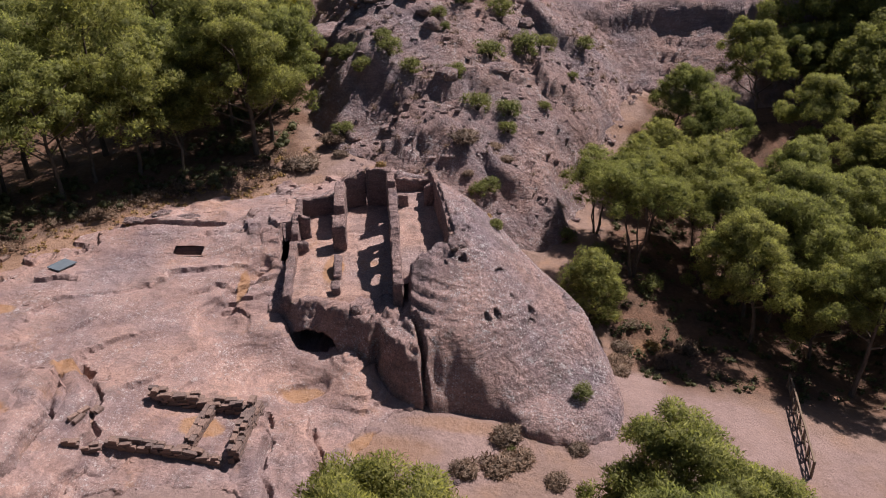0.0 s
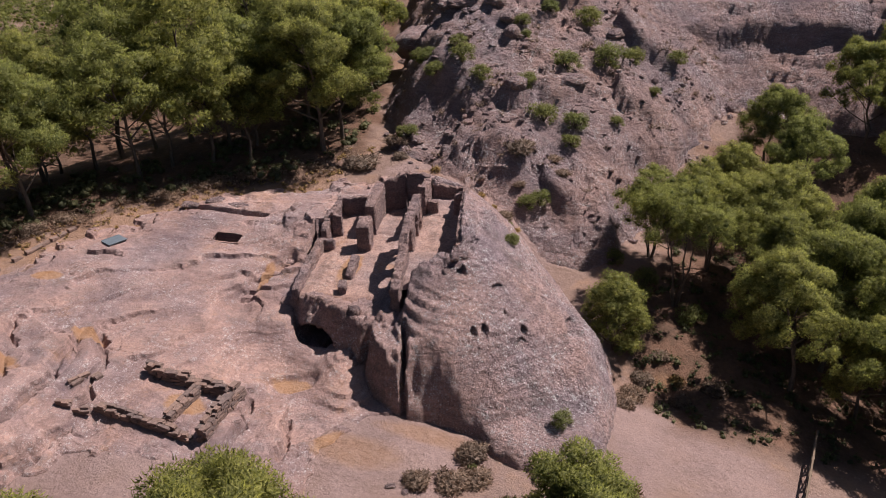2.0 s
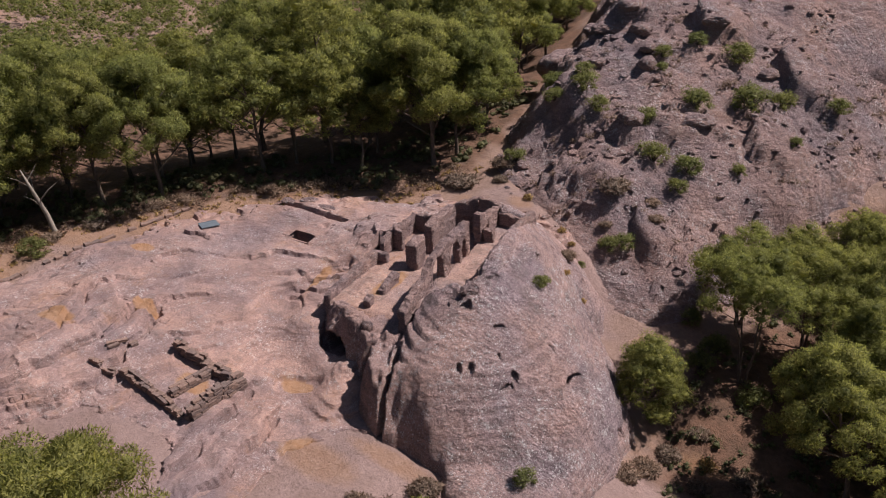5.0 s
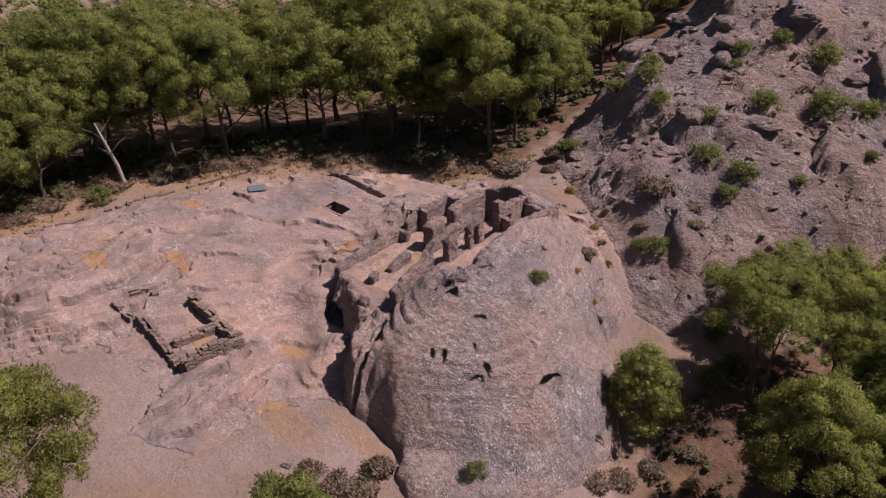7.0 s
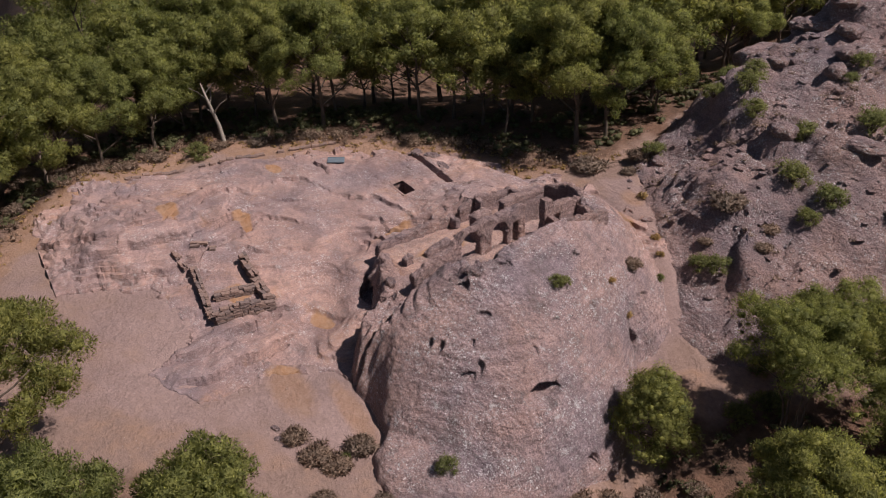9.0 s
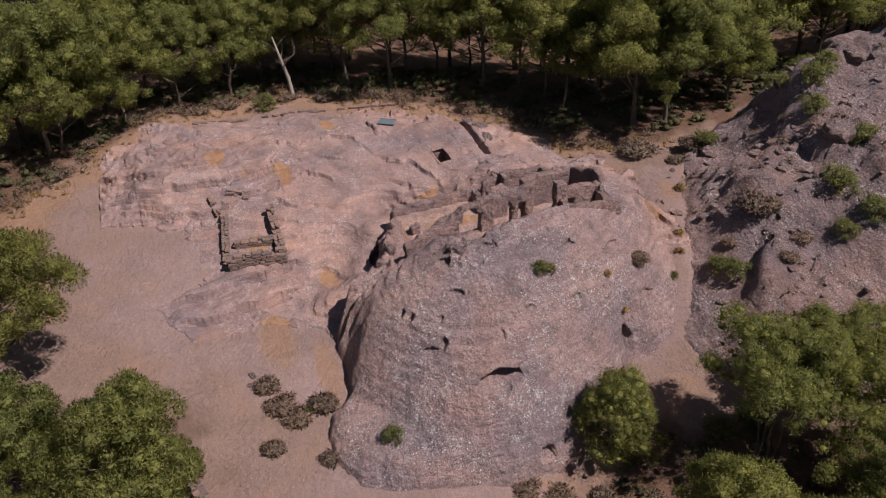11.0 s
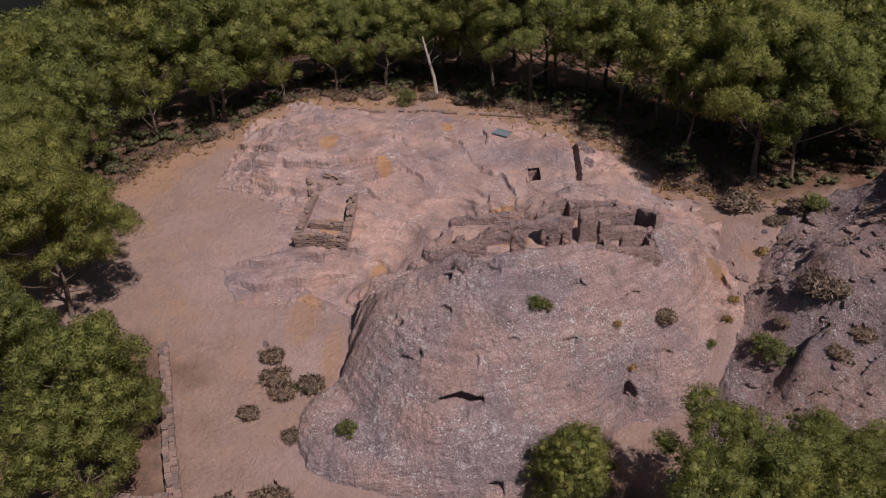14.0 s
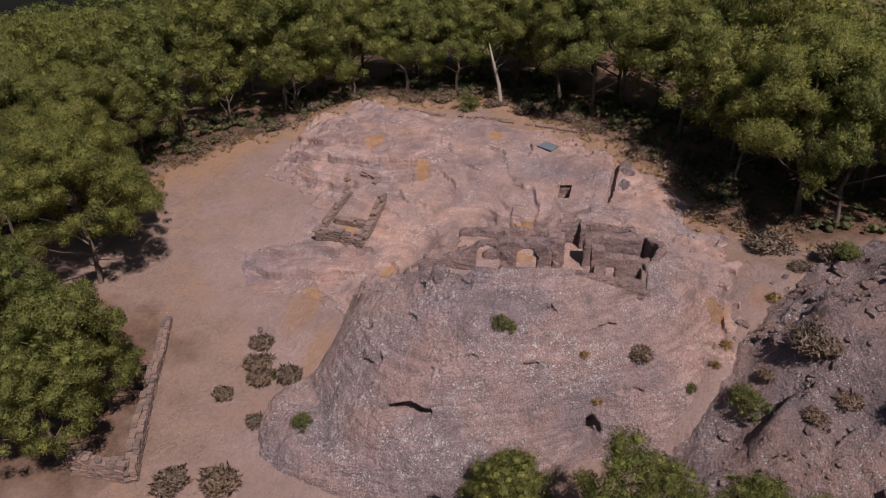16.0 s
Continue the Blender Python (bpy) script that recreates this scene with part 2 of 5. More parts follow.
STONE = material("field_stone", stones, 0.95, 0.05)
PANEL = material("grey_metal_sheet", plain((0.11, 0.13, 0.155), 0.15, 2), 0.5)
WOOD = material("weathered_timber", plain((0.16, 0.115, 0.085), 0.3), 0.9, 0.01)


# ---------------------------------------------------------------- shape helpers
_rng = np.random.default_rng(7)
_ang = _rng.random((256, 256)) * 2 * math.pi
_gx, _gy = np.cos(_ang), np.sin(_ang)
_jx, _jy, _jv = _rng.random((3, 256, 256))


def vnoise(x, y):
    """Smooth gradient noise, about -1..1, over the plane."""
    x, y = np.asarray(x, float), np.asarray(y, float)
    xi, yi = np.floor(x).astype(int), np.floor(y).astype(int)
    fx, fy = x - xi, y - yi
    sx, sy = fx ** 3 * (fx * (fx * 6 - 15) + 10), fy ** 3 * (fy * (fy * 6 - 15) + 10)

    def g_(a, b):
        p, q = (xi + a) % 256, (yi + b) % 256
        return _gx[p, q] * (fx - a) + _gy[p, q] * (fy - b)
    lo = g_(0, 0) * (1 - sx) + g_(1, 0) * sx
    hi = g_(0, 1) * (1 - sx) + g_(1, 1) * sx
    return 1.6 * (lo * (1 - sy) + hi * sy)


def fbm(x, y, octaves=4, gain=0.5):
    s, k = 0, 1.0
    for i in range(octaves):
        s = s + k * vnoise(x + 17.3 * i, y + 5.1 * i)
        x, y, k = 1.63 * x - 1.21 * y, 1.21 * x + 1.63 * y, k * gain
    return s


def ridged(x, y, octaves=4):
    s, k = 0, 1.0
    for i in range(octaves):
        s = s + k * (1 - 2 * np.abs(vnoise(x + 9.7 * i, y + 3.9 * i)))
        x, y, k = 1.63 * x - 1.21 * y, 1.21 * x + 1.63 * y, k * 0.5
    return s


def cells(x, y):
    """Distance to the nearest and second nearest of scattered points, and a number for the nearest."""
    xi, yi = np.floor(x).astype(int), np.floor(y).astype(int)
    f1, f2, tag = np.full(np.shape(x), 9.0), np.full(np.shape(x), 9.0), np.zeros(np.shape(x))
    for a in (-1, 0, 1):
        for c in (-1, 0, 1):
            p, q = (xi + a) % 256, (yi + c) % 256
            d = np.hypot(xi + a + _jx[p, q] - x, yi + c + _jy[p, q] - y)
            closer = d < f1
            f2 = np.where(closer, f1, np.minimum(f2, d))
            tag = np.where(closer, _jv[p, q], tag)
            f1 = np.where(closer, d, f1)
    return f1, f2, tag


def blocks(x, y):
    """Broken rock: each cell a tilted facet of its own."""
    xi, yi = np.floor(x).astype(int), np.floor(y).astype(int)
    best, out = np.full(np.shape(x), 9.0), np.zeros(np.shape(x))
    for a in (-1, 0, 1):
        for c in (-1, 0, 1):
            p, q = (xi + a) % 256, (yi + c) % 256
            dx, dy = x - (xi + a + _jx[p, q]), y - (yi + c + _jy[p, q])
            d = np.hypot(dx, dy)
            closer = d < best
            out = np.where(closer, (_jv[p, q] - 0.5) + 0.9 * (dx * _gx[p, q] + dy * _gy[p, q]), out)
            best = np.where(closer, d, best)
    return out


def smooth(a, b, t):
    t = np.clip((t - a) / (b - a), 0, 1)
    return t * t * (3 - 2 * t)


def smin(a, b, k):
    h = np.clip(0.5 + 0.5 * (b - a) / k, 0, 1)
    return b * (1 - h) + a * h - k * h * (1 - h)


def bump(x, y, cx, cy, h, rx, ry=None):
    ry = ry or rx
    return h * np.exp(-((x - cx) / rx) ** 2 - ((y - cy) / ry) ** 2)


def inside(x, y, outline):
    """Signed distance to an outline, positive inside."""
    x, y = np.asarray(x, float), np.asarray(y, float)
    best, hit = np.full(x.shape, 1e9), np.zeros(x.shape, bool)
    n = len(outline)
    for i in range(n):
        (ax, ay), (bx, by) = outline[i], outline[(i + 1) % n]
        ex, ey = bx - ax, by - ay
        t = np.clip(((x - ax) * ex + (y - ay) * ey) / (ex * ex + ey * ey), 0, 1)
        best = np.minimum(best, np.hypot(x - ax - t * ex, y - ay - t * ey))
        if ay != by:
            hit ^= ((ay > y) != (by > y)) & (x < ex * (y - ay) / (by - ay) + ax)
    return np.where(hit, best, -best)


def along(x, y, line):
    """Distance to an open line."""
    best = np.full(np.shape(x), 1e9)
    for (ax, ay), (bx, by) in zip(line, line[1:]):
        ex, ey = bx - ax, by - ay
        t = np.clip(((x - ax) * ex + (y - ay) * ey) / (ex * ex + ey * ey), 0, 1)
        best = np.minimum(best, np.hypot(x - ax - t * ex, y - ay - t * ey))
    return best


def poly(x, y, c, n):
    X, Y = (x + 8) / 30, (y - 45) / 30
    terms = [X ** i * Y ** j for i in range(n + 1) for j in range(n + 1 - i)]
    return sum(k * t for k, t in zip(c, terms))


def mesh_object(name, verts, faces, mat, parent=None, label="", soft=True):
    me = bpy.data.meshes.new(name)
    me.from_pydata(verts, [], faces)
    if soft:
        me.polygons.foreach_set("use_smooth", [True] * len(me.polygons))
    me.materials.append(mat)
    me.update()
    ob = new(name, me)
    if parent:
        ob.parent = parent
    if label:
        ob["label"] = label
    return ob


def part(name, bm, mat, parent, label="", soft=True):
    me = bpy.data.meshes.new(name)
    bm.to_mesh(me)
    bm.free()
    if soft:
        me.polygons.foreach_set("use_smooth", [True] * len(me.polygons))
    me.materials.append(mat)
    ob = new(name, me)
    ob.parent = parent
    if label:
        ob["label"] = label
    return ob


def sheet(name, xs, ys, fn, keep, mat, parent=None, push=None):
    """A height sheet over a grid; keep(x, y, z) says which faces stay; push moves the points sideways."""
    X, Y = np.meshgrid(xs, ys, indexing="ij")
    Z = fn(X, Y)
    nx, ny = X.shape
    k = keep(X, Y, Z)
    f = k[:-1, :-1] | k[1:, :-1] | k[1:, 1:] | k[:-1, 1:]
    i, j = np.nonzero(f)
    quads = np.stack([i * ny + j, (i + 1) * ny + j, (i + 1) * ny + j + 1, i * ny + j + 1], 1)
    used = np.unique(quads)
    remap = np.zeros(nx * ny, int)
    remap[used] = np.arange(len(used))
    P = np.stack([X.ravel(), Y.ravel(), Z.ravel()], 1)[used]
    if push:
        P = push(P)
    return mesh_object(name, P.tolist(), remap[quads].tolist(), mat, parent)


def steps(lo, hi, step, far=None, growth=1.18):
    a = list(np.arange(lo, hi + step / 2, step))
    if far:
        d, left, right = step, [lo], [a[-1]]
        while left[-1] > -far:
            d *= growth
            left.append(left[-1] - d)
        d = step
        while right[-1] < far:
            d *= growth
            right.append(right[-1] + d)
        a = left[:0:-1] + a + right[1:]
    return np.array(a)


# ---------------------------------------------------------------- the lie of the land
DOME = [(-13.2, 50), (-12.4, 46), (-11.2, 43.6), (-9.6, 42.2), (-6.4, 41.6), (-4.6, 40.4), (-3.7, 38.9), (-2.2, 38.0), (0.5, 37.9), (3.0, 37.7),
        (4.4, 36.2), (7.0, 35.5), (9.7, 36.5), (10.9, 39.0), (11.2, 42.2), (11.2, 46), (11.0, 49.5), (8.4, 53.0), (5.7, 56.0), (4.5, 60.2), (1, 62.3), (-5, 63.4),
        (-11, 61.5), (-13, 56)]
SLAB_EDGE = [(-18.3, 28.2), (-21.0, 24.9), (-25, 23.6), (-31, 24.4), (-34.6, 28.5), (-34.4, 33), (-33.6, 42), (-31, 48.5), (-26, 55), (-19, 60.5), (-10, 64),
             (0, 63.5), (-2, 38.5), (-3.6, 36.7), (-4.6, 34.6), (-5.4, 29.6), (-8.8, 27.4), (-11.4, 30.4), (-16.4, 31.2)]
HILL_EDGE = [(-8, 67.2), (-4, 65.4), (-0.4, 62.9), (3.9, 61.4), (5.0, 59.8), (8.5, 59.4), (10.8, 62), (11.5, 66), (13.2, 72), (16.5, 79), (21, 87), (24, 95), (26, 130),
             (-24, 140), (-19, 105), (-14.5, 88), (-13, 76), (-11, 70.5)]
GROUND_C = [1.65, 1.34, 1.87, 0.83, -0.32, -4.14, -2.62, 2.1, 1.56, -1.42, -1.78, -1.03, 0.28, 0.77, -0.23]
SLAB_C = [2.4, 3.98, 0.76, -1.51, -4.21, 2.51, 0.76, -0.52, -1.36, 2.26]


def bare_ground(x, y):
    cx, cy = np.clip(x, -46, 30), np.clip(y, 2, 86)
    z = poly(cx, cy, GROUND_C, 4)
    for px, py, h, r in ((8.5, 40.5, 0.85, 3.5), (13.5, 49, -1.66, 5), (-6.5, 66, 1.31, 5), (-35, 28, 1.32, 5), (0, 62.5, 1.3, 3), (-3.0, 63.5, 0.7, 2.5), (5, 58, -0.94, 4),
                         (-8, 43, -0.77, 4), (-6.5, 30.5, -0.55, 3.0), (12, 70, -1.34, 5)):
        z = z + bump(cx, cy, px, py, h, r)
    west = np.maximum(0, -52 - x) * smooth(70, 20, y)
    z = z - 0.28 * west - 0.22 * np.maximum(0, -10 - y)
    z = z + 0.22 * np.maximum(0, y - 100) * smooth(-90, -20, x) + 0.10 * np.maximum(0, -90 - x) * smooth(30, 80, y)
    return z + 0.12 * fbm(x * 0.25, y * 0.25, 5) + 0.02 * fbm(x * 2.1, y * 2.1, 3)


def slab_top(x, y):
    z = poly(x, y, SLAB_C, 3)
    for px, py, h, r in ((-24, 32, 1.21, 5), (-9.6, 40.4, -0.92, 3.5), (-11, 54, 1.63, 4), (-5, 60, 2.42, 3.5), (-22.5, 36.5, 0.5, 3), (-8, 62, -0.4, 3),
                         (-21, 39, -0.61, 3), (-6.6, 36, -0.5, 2), (-11.0, 43.2, 0.9, 1.4), (-14.5, 44.8, -0.8, 1.4), (-6.0, 41.2, 0.9, 1.4), (-8.6, 41.8, 0.5, 1.0), (-5.0, 39.0, 0.55, 2.0), (-19, 32, -0.5, 2.5)):
        z = z + bump(x, y, px, py, h, r)
    return z


def terraced(z, step, sharp, x, y, wander=0.3, dip=0.0):
    """Bedding: the surface climbs in worn ledges that come and go."""
    q = (z + dip * x + wander * fbm(x * 0.14, y * 0.14, 5, 0.45)) / step
    f = q - np.floor(q)
    amount = sharp * smooth(-0.35, 0.35, fbm(x * 0.17 + 40, y * 0.17, 3))
    return z + step * amount * (smooth(0.46, 0.54, f) - f)


def bedded(z, step, x, y):
    """Long thin ledges that follow the strike of the beds across the slab."""
    q = (z + 0.42 * fbm(x * 0.035, y * 0.10, 3, 0.4) + 0.05 * fbm(x * 0.5, y * 0.5, 4, 0.6)) / step
    f = q - np.floor(q)
    amount = smooth(-0.30, 0.22, fbm(x * 0.07 + 40, y * 0.16, 3)) * (1 - bump(x, y, -10.5, 40.0, 1.0, 5.5))
    return z + step * amount * (smooth(0.47, 0.53, f) - f)


CREST_C = [7.71, -0.9, -4.76, 0.33, 0.52, -5.13, -5.38, -0.63, 2.88, -5.8, 0.5, 1.61, 2.35, -1.08, 0.31]


def crest_of(x, y):
    """The broad back of the dome, before it breaks off at its foot."""
    X, Y = (np.clip(x, -10, 11) - 2) / 8, (np.clip(y, 37, 64) - 50) / 10
    terms = [X ** i * Y ** j for i in range(5) for j in range(5 - i)]
    return sum(k * t for k, t in zip(CREST_C, terms))


def dome_top(x, y):
    d = inside(x, y, DOME) + 0.22 * fbm(x * 0.4, y * 0.4, 3)
    flank = smooth(-8.8, -10.8, x) * smooth(42.4, 43.6, y)
    foot = bare_ground(x, y) - 0.3
    foot = foot + (np.maximum(foot, slab_top(x, y)) - foot) * flank
    crest = crest_of(x, y) + bump(x, y, 8.6, 45.1, 0.55, 2.0)
    crest = np.maximum(crest, bare_ground(x, y) + 0.8 - 20 * smooth(40.5, 42, y))
    west = slab_top(x, y)
    west = west + (np.maximum(west, 4.42) - west) * smooth(-14.0, -10.6, x)
    crest = west + (crest - west) * smooth(-10.5, -6.0, x)
    # the ledge before the nave lies lower than the one before the aisle
    ledge = smooth(-2.05, -2.5, x + 0.15 * vnoise(x * 1.3, y * 1.3)) * smooth(50, 49, y)
    brow = 44.4 - 0.48 * np.clip(x + 9, -2, 4.2)
    front = 4.5 + 0.06 * fbm(x, y, 3) - 1.5 * smooth(-4.7, -5.5, x) * np.maximum(0, brow - y + 0.35 * fbm(x * 0.7, y * 0.7, 3)) - 0.6 * np.maximum(0, -9.2 - x)
    crest = crest + (front - crest) * ledge
    cliff = smooth(-0.6, -1.6, x)
    steep = 2.0 + 1.3 * cliff - 0.6 * smooth(2, 5, x) * smooth(46, 42, y)
    z = smin(crest, foot + steep * np.maximum(d, -1) + 0.35 * smooth(0, 0.4, d) + 0.4 * flank, 1.0 - 0.4 * cliff)
    cleft = along(x + 0.12 * vnoise(x, y * 1.5), y, [(-1.0, 37.4), (-1.3, 38.8), (-1.5, 40.4), (-1.9, 41.7)])
    z = z - 2.0 * smooth(0.22, 0.06, cleft) * smooth(42.2, 41.2, y)
    cleft = along(x, y + 0.1 * vnoise(x * 2, y), [(-5.3, 38.4), (-4.75, 40.2), (-4.3, 41.5)])
    z = z - 2.2 * smooth(0.5, 0.15, cleft)
    # the joint that parts the pillar's cap from the ledge behind
    cap = along(x, y + 0.1 * vnoise(x * 2, y), [(-4.3, 41.9), (-3.4, 42.3), (-2.3, 42.2)])
    z = z - 0.4 * smooth(0.3, 0.1, cap)
    southeast = smooth(1, 4, x) * smooth(47, 43, y)
    z = terraced(z, 0.5, 0.75 - 0.35 * southeast, x, y, 0.22, 0.06)
    front = smooth(-2.2, -3.2, x) * smooth(44.4, 43.2, y) * smooth(-0.2, 0.8, d)
    z = z + front * (0.26 * blocks(x * 0.8, y * 1.1) + 0.14 * blocks(x * 1.9 + 3, y * 2.1))
    rim = bump(x, y, 0.5, 45.3, 1.0, 1.5, 1.6) + 0.7 * bump(x, y, 0.9, 47.6, 1.0, 0.9, 1.6)
    z = z + rim * (0.30 * blocks(x * 1.3, y * 1.3) + 0.18 * blocks(x * 2.6, y * 2.6))
    f1, f2, tag = cells(x * 0.9, y * 0.9)
    z = z - 0.14 * smooth(0.16, 0.03, f1) * (tag > 0.8) * smooth(44, 60, 3 * x + y)
    z = z - 0.12 * smooth(0.035, 0.0, np.abs(fbm(x * 0.28 + 7, y * 0.28, 3))) * smooth(0.1, 0.5, fbm(x * 0.15, y * 0.15 + 9, 2))
    return z + 0.12 * fbm(x * 0.3, y * 0.3, 2) + 0.05 * fbm(x * 0.9, y * 0.9, 3) + 0.035 * ridged(x * 2.4, y * 2.4, 3)


LEDGES = [[(-29.5, 22.6), (-24.0, 27.8), (-23.1, 32.6), (-25.3, 36.4), (-27.1, 38.8)], [(-23.1, 24.2), (-21.8, 28.2), (-21.1, 33.9), (-22.1, 37.7)],
          [(-20.1, 26.2), (-18.8, 30.2), (-18.6, 33.6), (-19.7, 37.4), (-21.5, 39.2)],
          [(-6.8, 29.4), (-6.7, 32.4), (-7.5, 36.0)], [(-8.9, 29.6), (-9.6, 32.7), (-10.0, 37.0)]]


def slab(x, y):
    d = inside(x, y, SLAB_EDGE) + 1.1 * fbm(x * 0.25, y * 0.25, 5, 0.55)
    g_ = bare_ground(x, y)
    z = slab_top(x, y)
    z = g_ + (z - g_) * smooth(-0.5, 3.5, d)
    z = bedded(z, 0.36, x, y)
    wx, wy = x + 0.35 * fbm(x * 0.5, y * 0.5 + 11, 4), y + 0.35 * fbm(x * 0.5 + 23, y * 0.5, 4)
    for n, line in enumerate(LEDGES):
        # broken ledge: the bed above stands proud, with a thin open joint below it
        off = along(wx, wy, line)
        lip = along(wx + 0.5, wy, line)
        z = z + (0.28 if n < 3 else 0.42) * smooth(1.8, 0.2, lip) * (lip < off) - 0.45 * smooth(0.2, 0.08, off) * smooth(-0.5, 0.0, fbm(x * 0.4 + n, y * 0.4, 2))
    rough = smooth(-0.1, 0.6, fbm(x * 0.13 + 3, y * 0.13, 2))
    west_rock = np.maximum(smooth(-19, -23, x) * smooth(37, 32, y), smooth(-9, -12, x) * smooth(44, 48, y) * smooth(-17, -14, x))
    rough = np.maximum(rough, west_rock)
    z = z + 0.05 * fbm(x * 0.25, y * 0.25, 2) + (0.006 + 0.025 * rough) * ridged(x * 0.7, y * 0.7, 4) + 0.010 * fbm(x * 2.5, y * 2.5, 3)
    z = z - 0.14 * smooth(0.03, 0.0, np.abs(fbm(x * 0.16 + 31, y * 0.3, 3))) * smooth(0.0, 0.3, fbm(x * 0.1, y * 0.1 + 20, 2))
    z = z + 0.16 * west_rock * blocks(x * 0.55, y * 0.8)
    cave = ((x + 8.4) / 1.7) ** 2 + ((y - 44.3) / 2.0) ** 2
    z = np.where(cave < 1, np.minimum(z, 0.75), z)
    return z + 0.05 - 1.3 * smooth(-0.1, -0.8, d)


KNOBS = ((-2.3, 69.5, 1.5, 3.4), (-7.6, 78.0, 2.6, 3.6), (0.3, 74.3, 1.2, 1.3), (-11.5, 86.5, 3.2, 4.0), (-3.0, 75.2, 0.9, 2.6), (6.2, 66.8, 1.3, 2.6),
         (4.0, 77.0, 1.0, 2.6), (-5.5, 90.0, 2.2, 3.5), (3.5, 90.5, 2.0, 3.0), (11.5, 80.5, 1.6, 3.0), (12.5, 90.0, 2.0, 4.0), (-9.0, 72.6, 0.8, 2.0))


def hillside(x, y):
    yy = np.minimum(y, 110) - 75
    z = 9.7 - 0.144 * x + 0.52 * yy - 0.0205 * np.clip(x, -18, 24) ** 2 - 0.002 * x * yy - 0.0053 * yy ** 2 + 0.35 * np.maximum(0, y - 95)
    z = z - bump(x, y, -6.6, 71, 1.6, 3.5) + bump(x, y, -0.5, 66, 0.7, 2) + bump(x, y, 1.2, 67.6, 1.4, 2.2) - bump(x, y, 4.8, 68.8, 1.1, 2.0) + bump(x, y, 8.5, 63.5, 0.9, 4.5, 4.0) + bump(x, y, 2.6, 69.2, 1.1, 1.6)
    wx, wy = x + 0.8 * fbm(x * 0.3, y * 0.3, 3), y + 0.8 * fbm(x * 0.3 + 50, y * 0.3, 3)
    for px, py, h, r in KNOBS:
        # outcrops: steep on the shaded south-west side, sloping off behind
        q = np.hypot(wx - px, wy - py) / r
        back = (0.66 * (x - px) + 0.75 * (y - py)) / r
        z = z + h * smooth(1.0, 0.72, q) * np.clip(0.95 - 0.5 * back, 0.2, 1.2) * 0.75
    d = inside(x, y, HILL_EDGE) + 0.9 * fbm(x * 0.25, y * 0.25, 4)
    z = smin(z, bare_ground(x, y) - 0.4 + (0.85 + 0.4 * smooth(2.5, 0, x) + 0.9 * smooth(7, 10, x)) * np.maximum(d, -1.5), 0.9)
    z = terraced(z, 1.0, 0.55, x, y, 0.8, 0.25)
    broken = smooth(-0.3, 0.4, fbm(x * 0.15 + 8, y * 0.15, 3)) * smooth(0, 3, d)
    z = z + 0.42 * broken * blocks(wx * 0.4, wy * 0.4) + 0.13 * broken * blocks(wx * 1.2 + 9, wy * 1.2)
    z = z - 0.45 * smooth(0.035, 0.0, np.abs(fbm(x * 0.11 + 3, y * 0.11, 4))) * smooth(-0.1, 0.3, fbm(x * 0.1, y * 0.1 + 7, 2)) * smooth(0, 2, d)
    return z + 0.2 * fbm(x * 0.22, y * 0.22, 2) + 0.05 * ridged(x * 0.9, y * 0.9, 4)


CHURCH = Matrix.Translation((-2.6, 44.0, 0)) @ Matrix.Rotation(math.atan2(0.082, 1.0), 4, "Z")
NAVE = [(-7.2, 1.9), (-7.2, 13.6), (-4.6, 13.6), (-4.0, 14.0), (-2.3, 14.9), (-0.6, 14.2), (0.1, 13.8), (2.3, 13.7), (2.6, 11), (3.2, 2.4),
        (2.9, 2.0), (0.2, 1.0), (-0.6, 0.8), (-2.4, 1.1), (-4.4, 1.0)]


def to_church(x, y):
    c, s = math.cos(math.atan2(0.082, 1.0)), math.sin(math.atan2(0.082, 1.0))
    return (x + 2.6) * c + (y - 44) * s, -(x + 2.6) * s + (y - 44) * c


def cut(x, y, z):
    """Sinks the rock where the church was hewn out of it."""
    u, v = to_church(x, y)
    d = inside(u, v, NAVE) + 0.55 * fbm(x * 0.9, y * 0.9, 3) * smooth(3.0, 1.5, v)
    trench = (u > -8.5) & (u < -7.0) & (v > 1.6) & (v < 10)
    z = np.where(d > -0.22, np.minimum(z, 3.9 + 1.7 * smooth(-0.45, -0.2, u)), z)
    z = np.where(trench, np.minimum(z, 4.15), z)
    slot = along(x, y + 0.1 * vnoise(x, y), [(-24.2, 55.35), (-20, 55.2), (-16.6, 54.9)])
    z = z - 0.7 * smooth(0.26, 0.12, slot) + 0.22 * smooth(1.5, 0.5, along(x, y, [(-25, 56.6), (-20, 56.4), (-17.2, 56.2)]))
    groove = along(x + 0.2 * vnoise(y, x), y, [(-14.6, 46.0), (-13.8, 48.2), (-12.7, 50.0)])
    z = z - 0.5 * smooth(0.75, 0.35, groove)
    sump = along(x, y + 0.25 * vnoise(x, y), [(-9.3, 38.9), (-7.9, 39.6)])
    return np.where((sump < 0.95) & (inside(x, y, DOME) < 0), z - 0.28 * smooth(0.95, 0.7, sump), z)


def ground(x, y):
    z = bare_ground(x, y)
    for edge in (DOME, SLAB_EDGE, HILL_EDGE):
        z = z - 3.0 * smooth(0.6, 2.5, inside(x, y, edge))
    return z


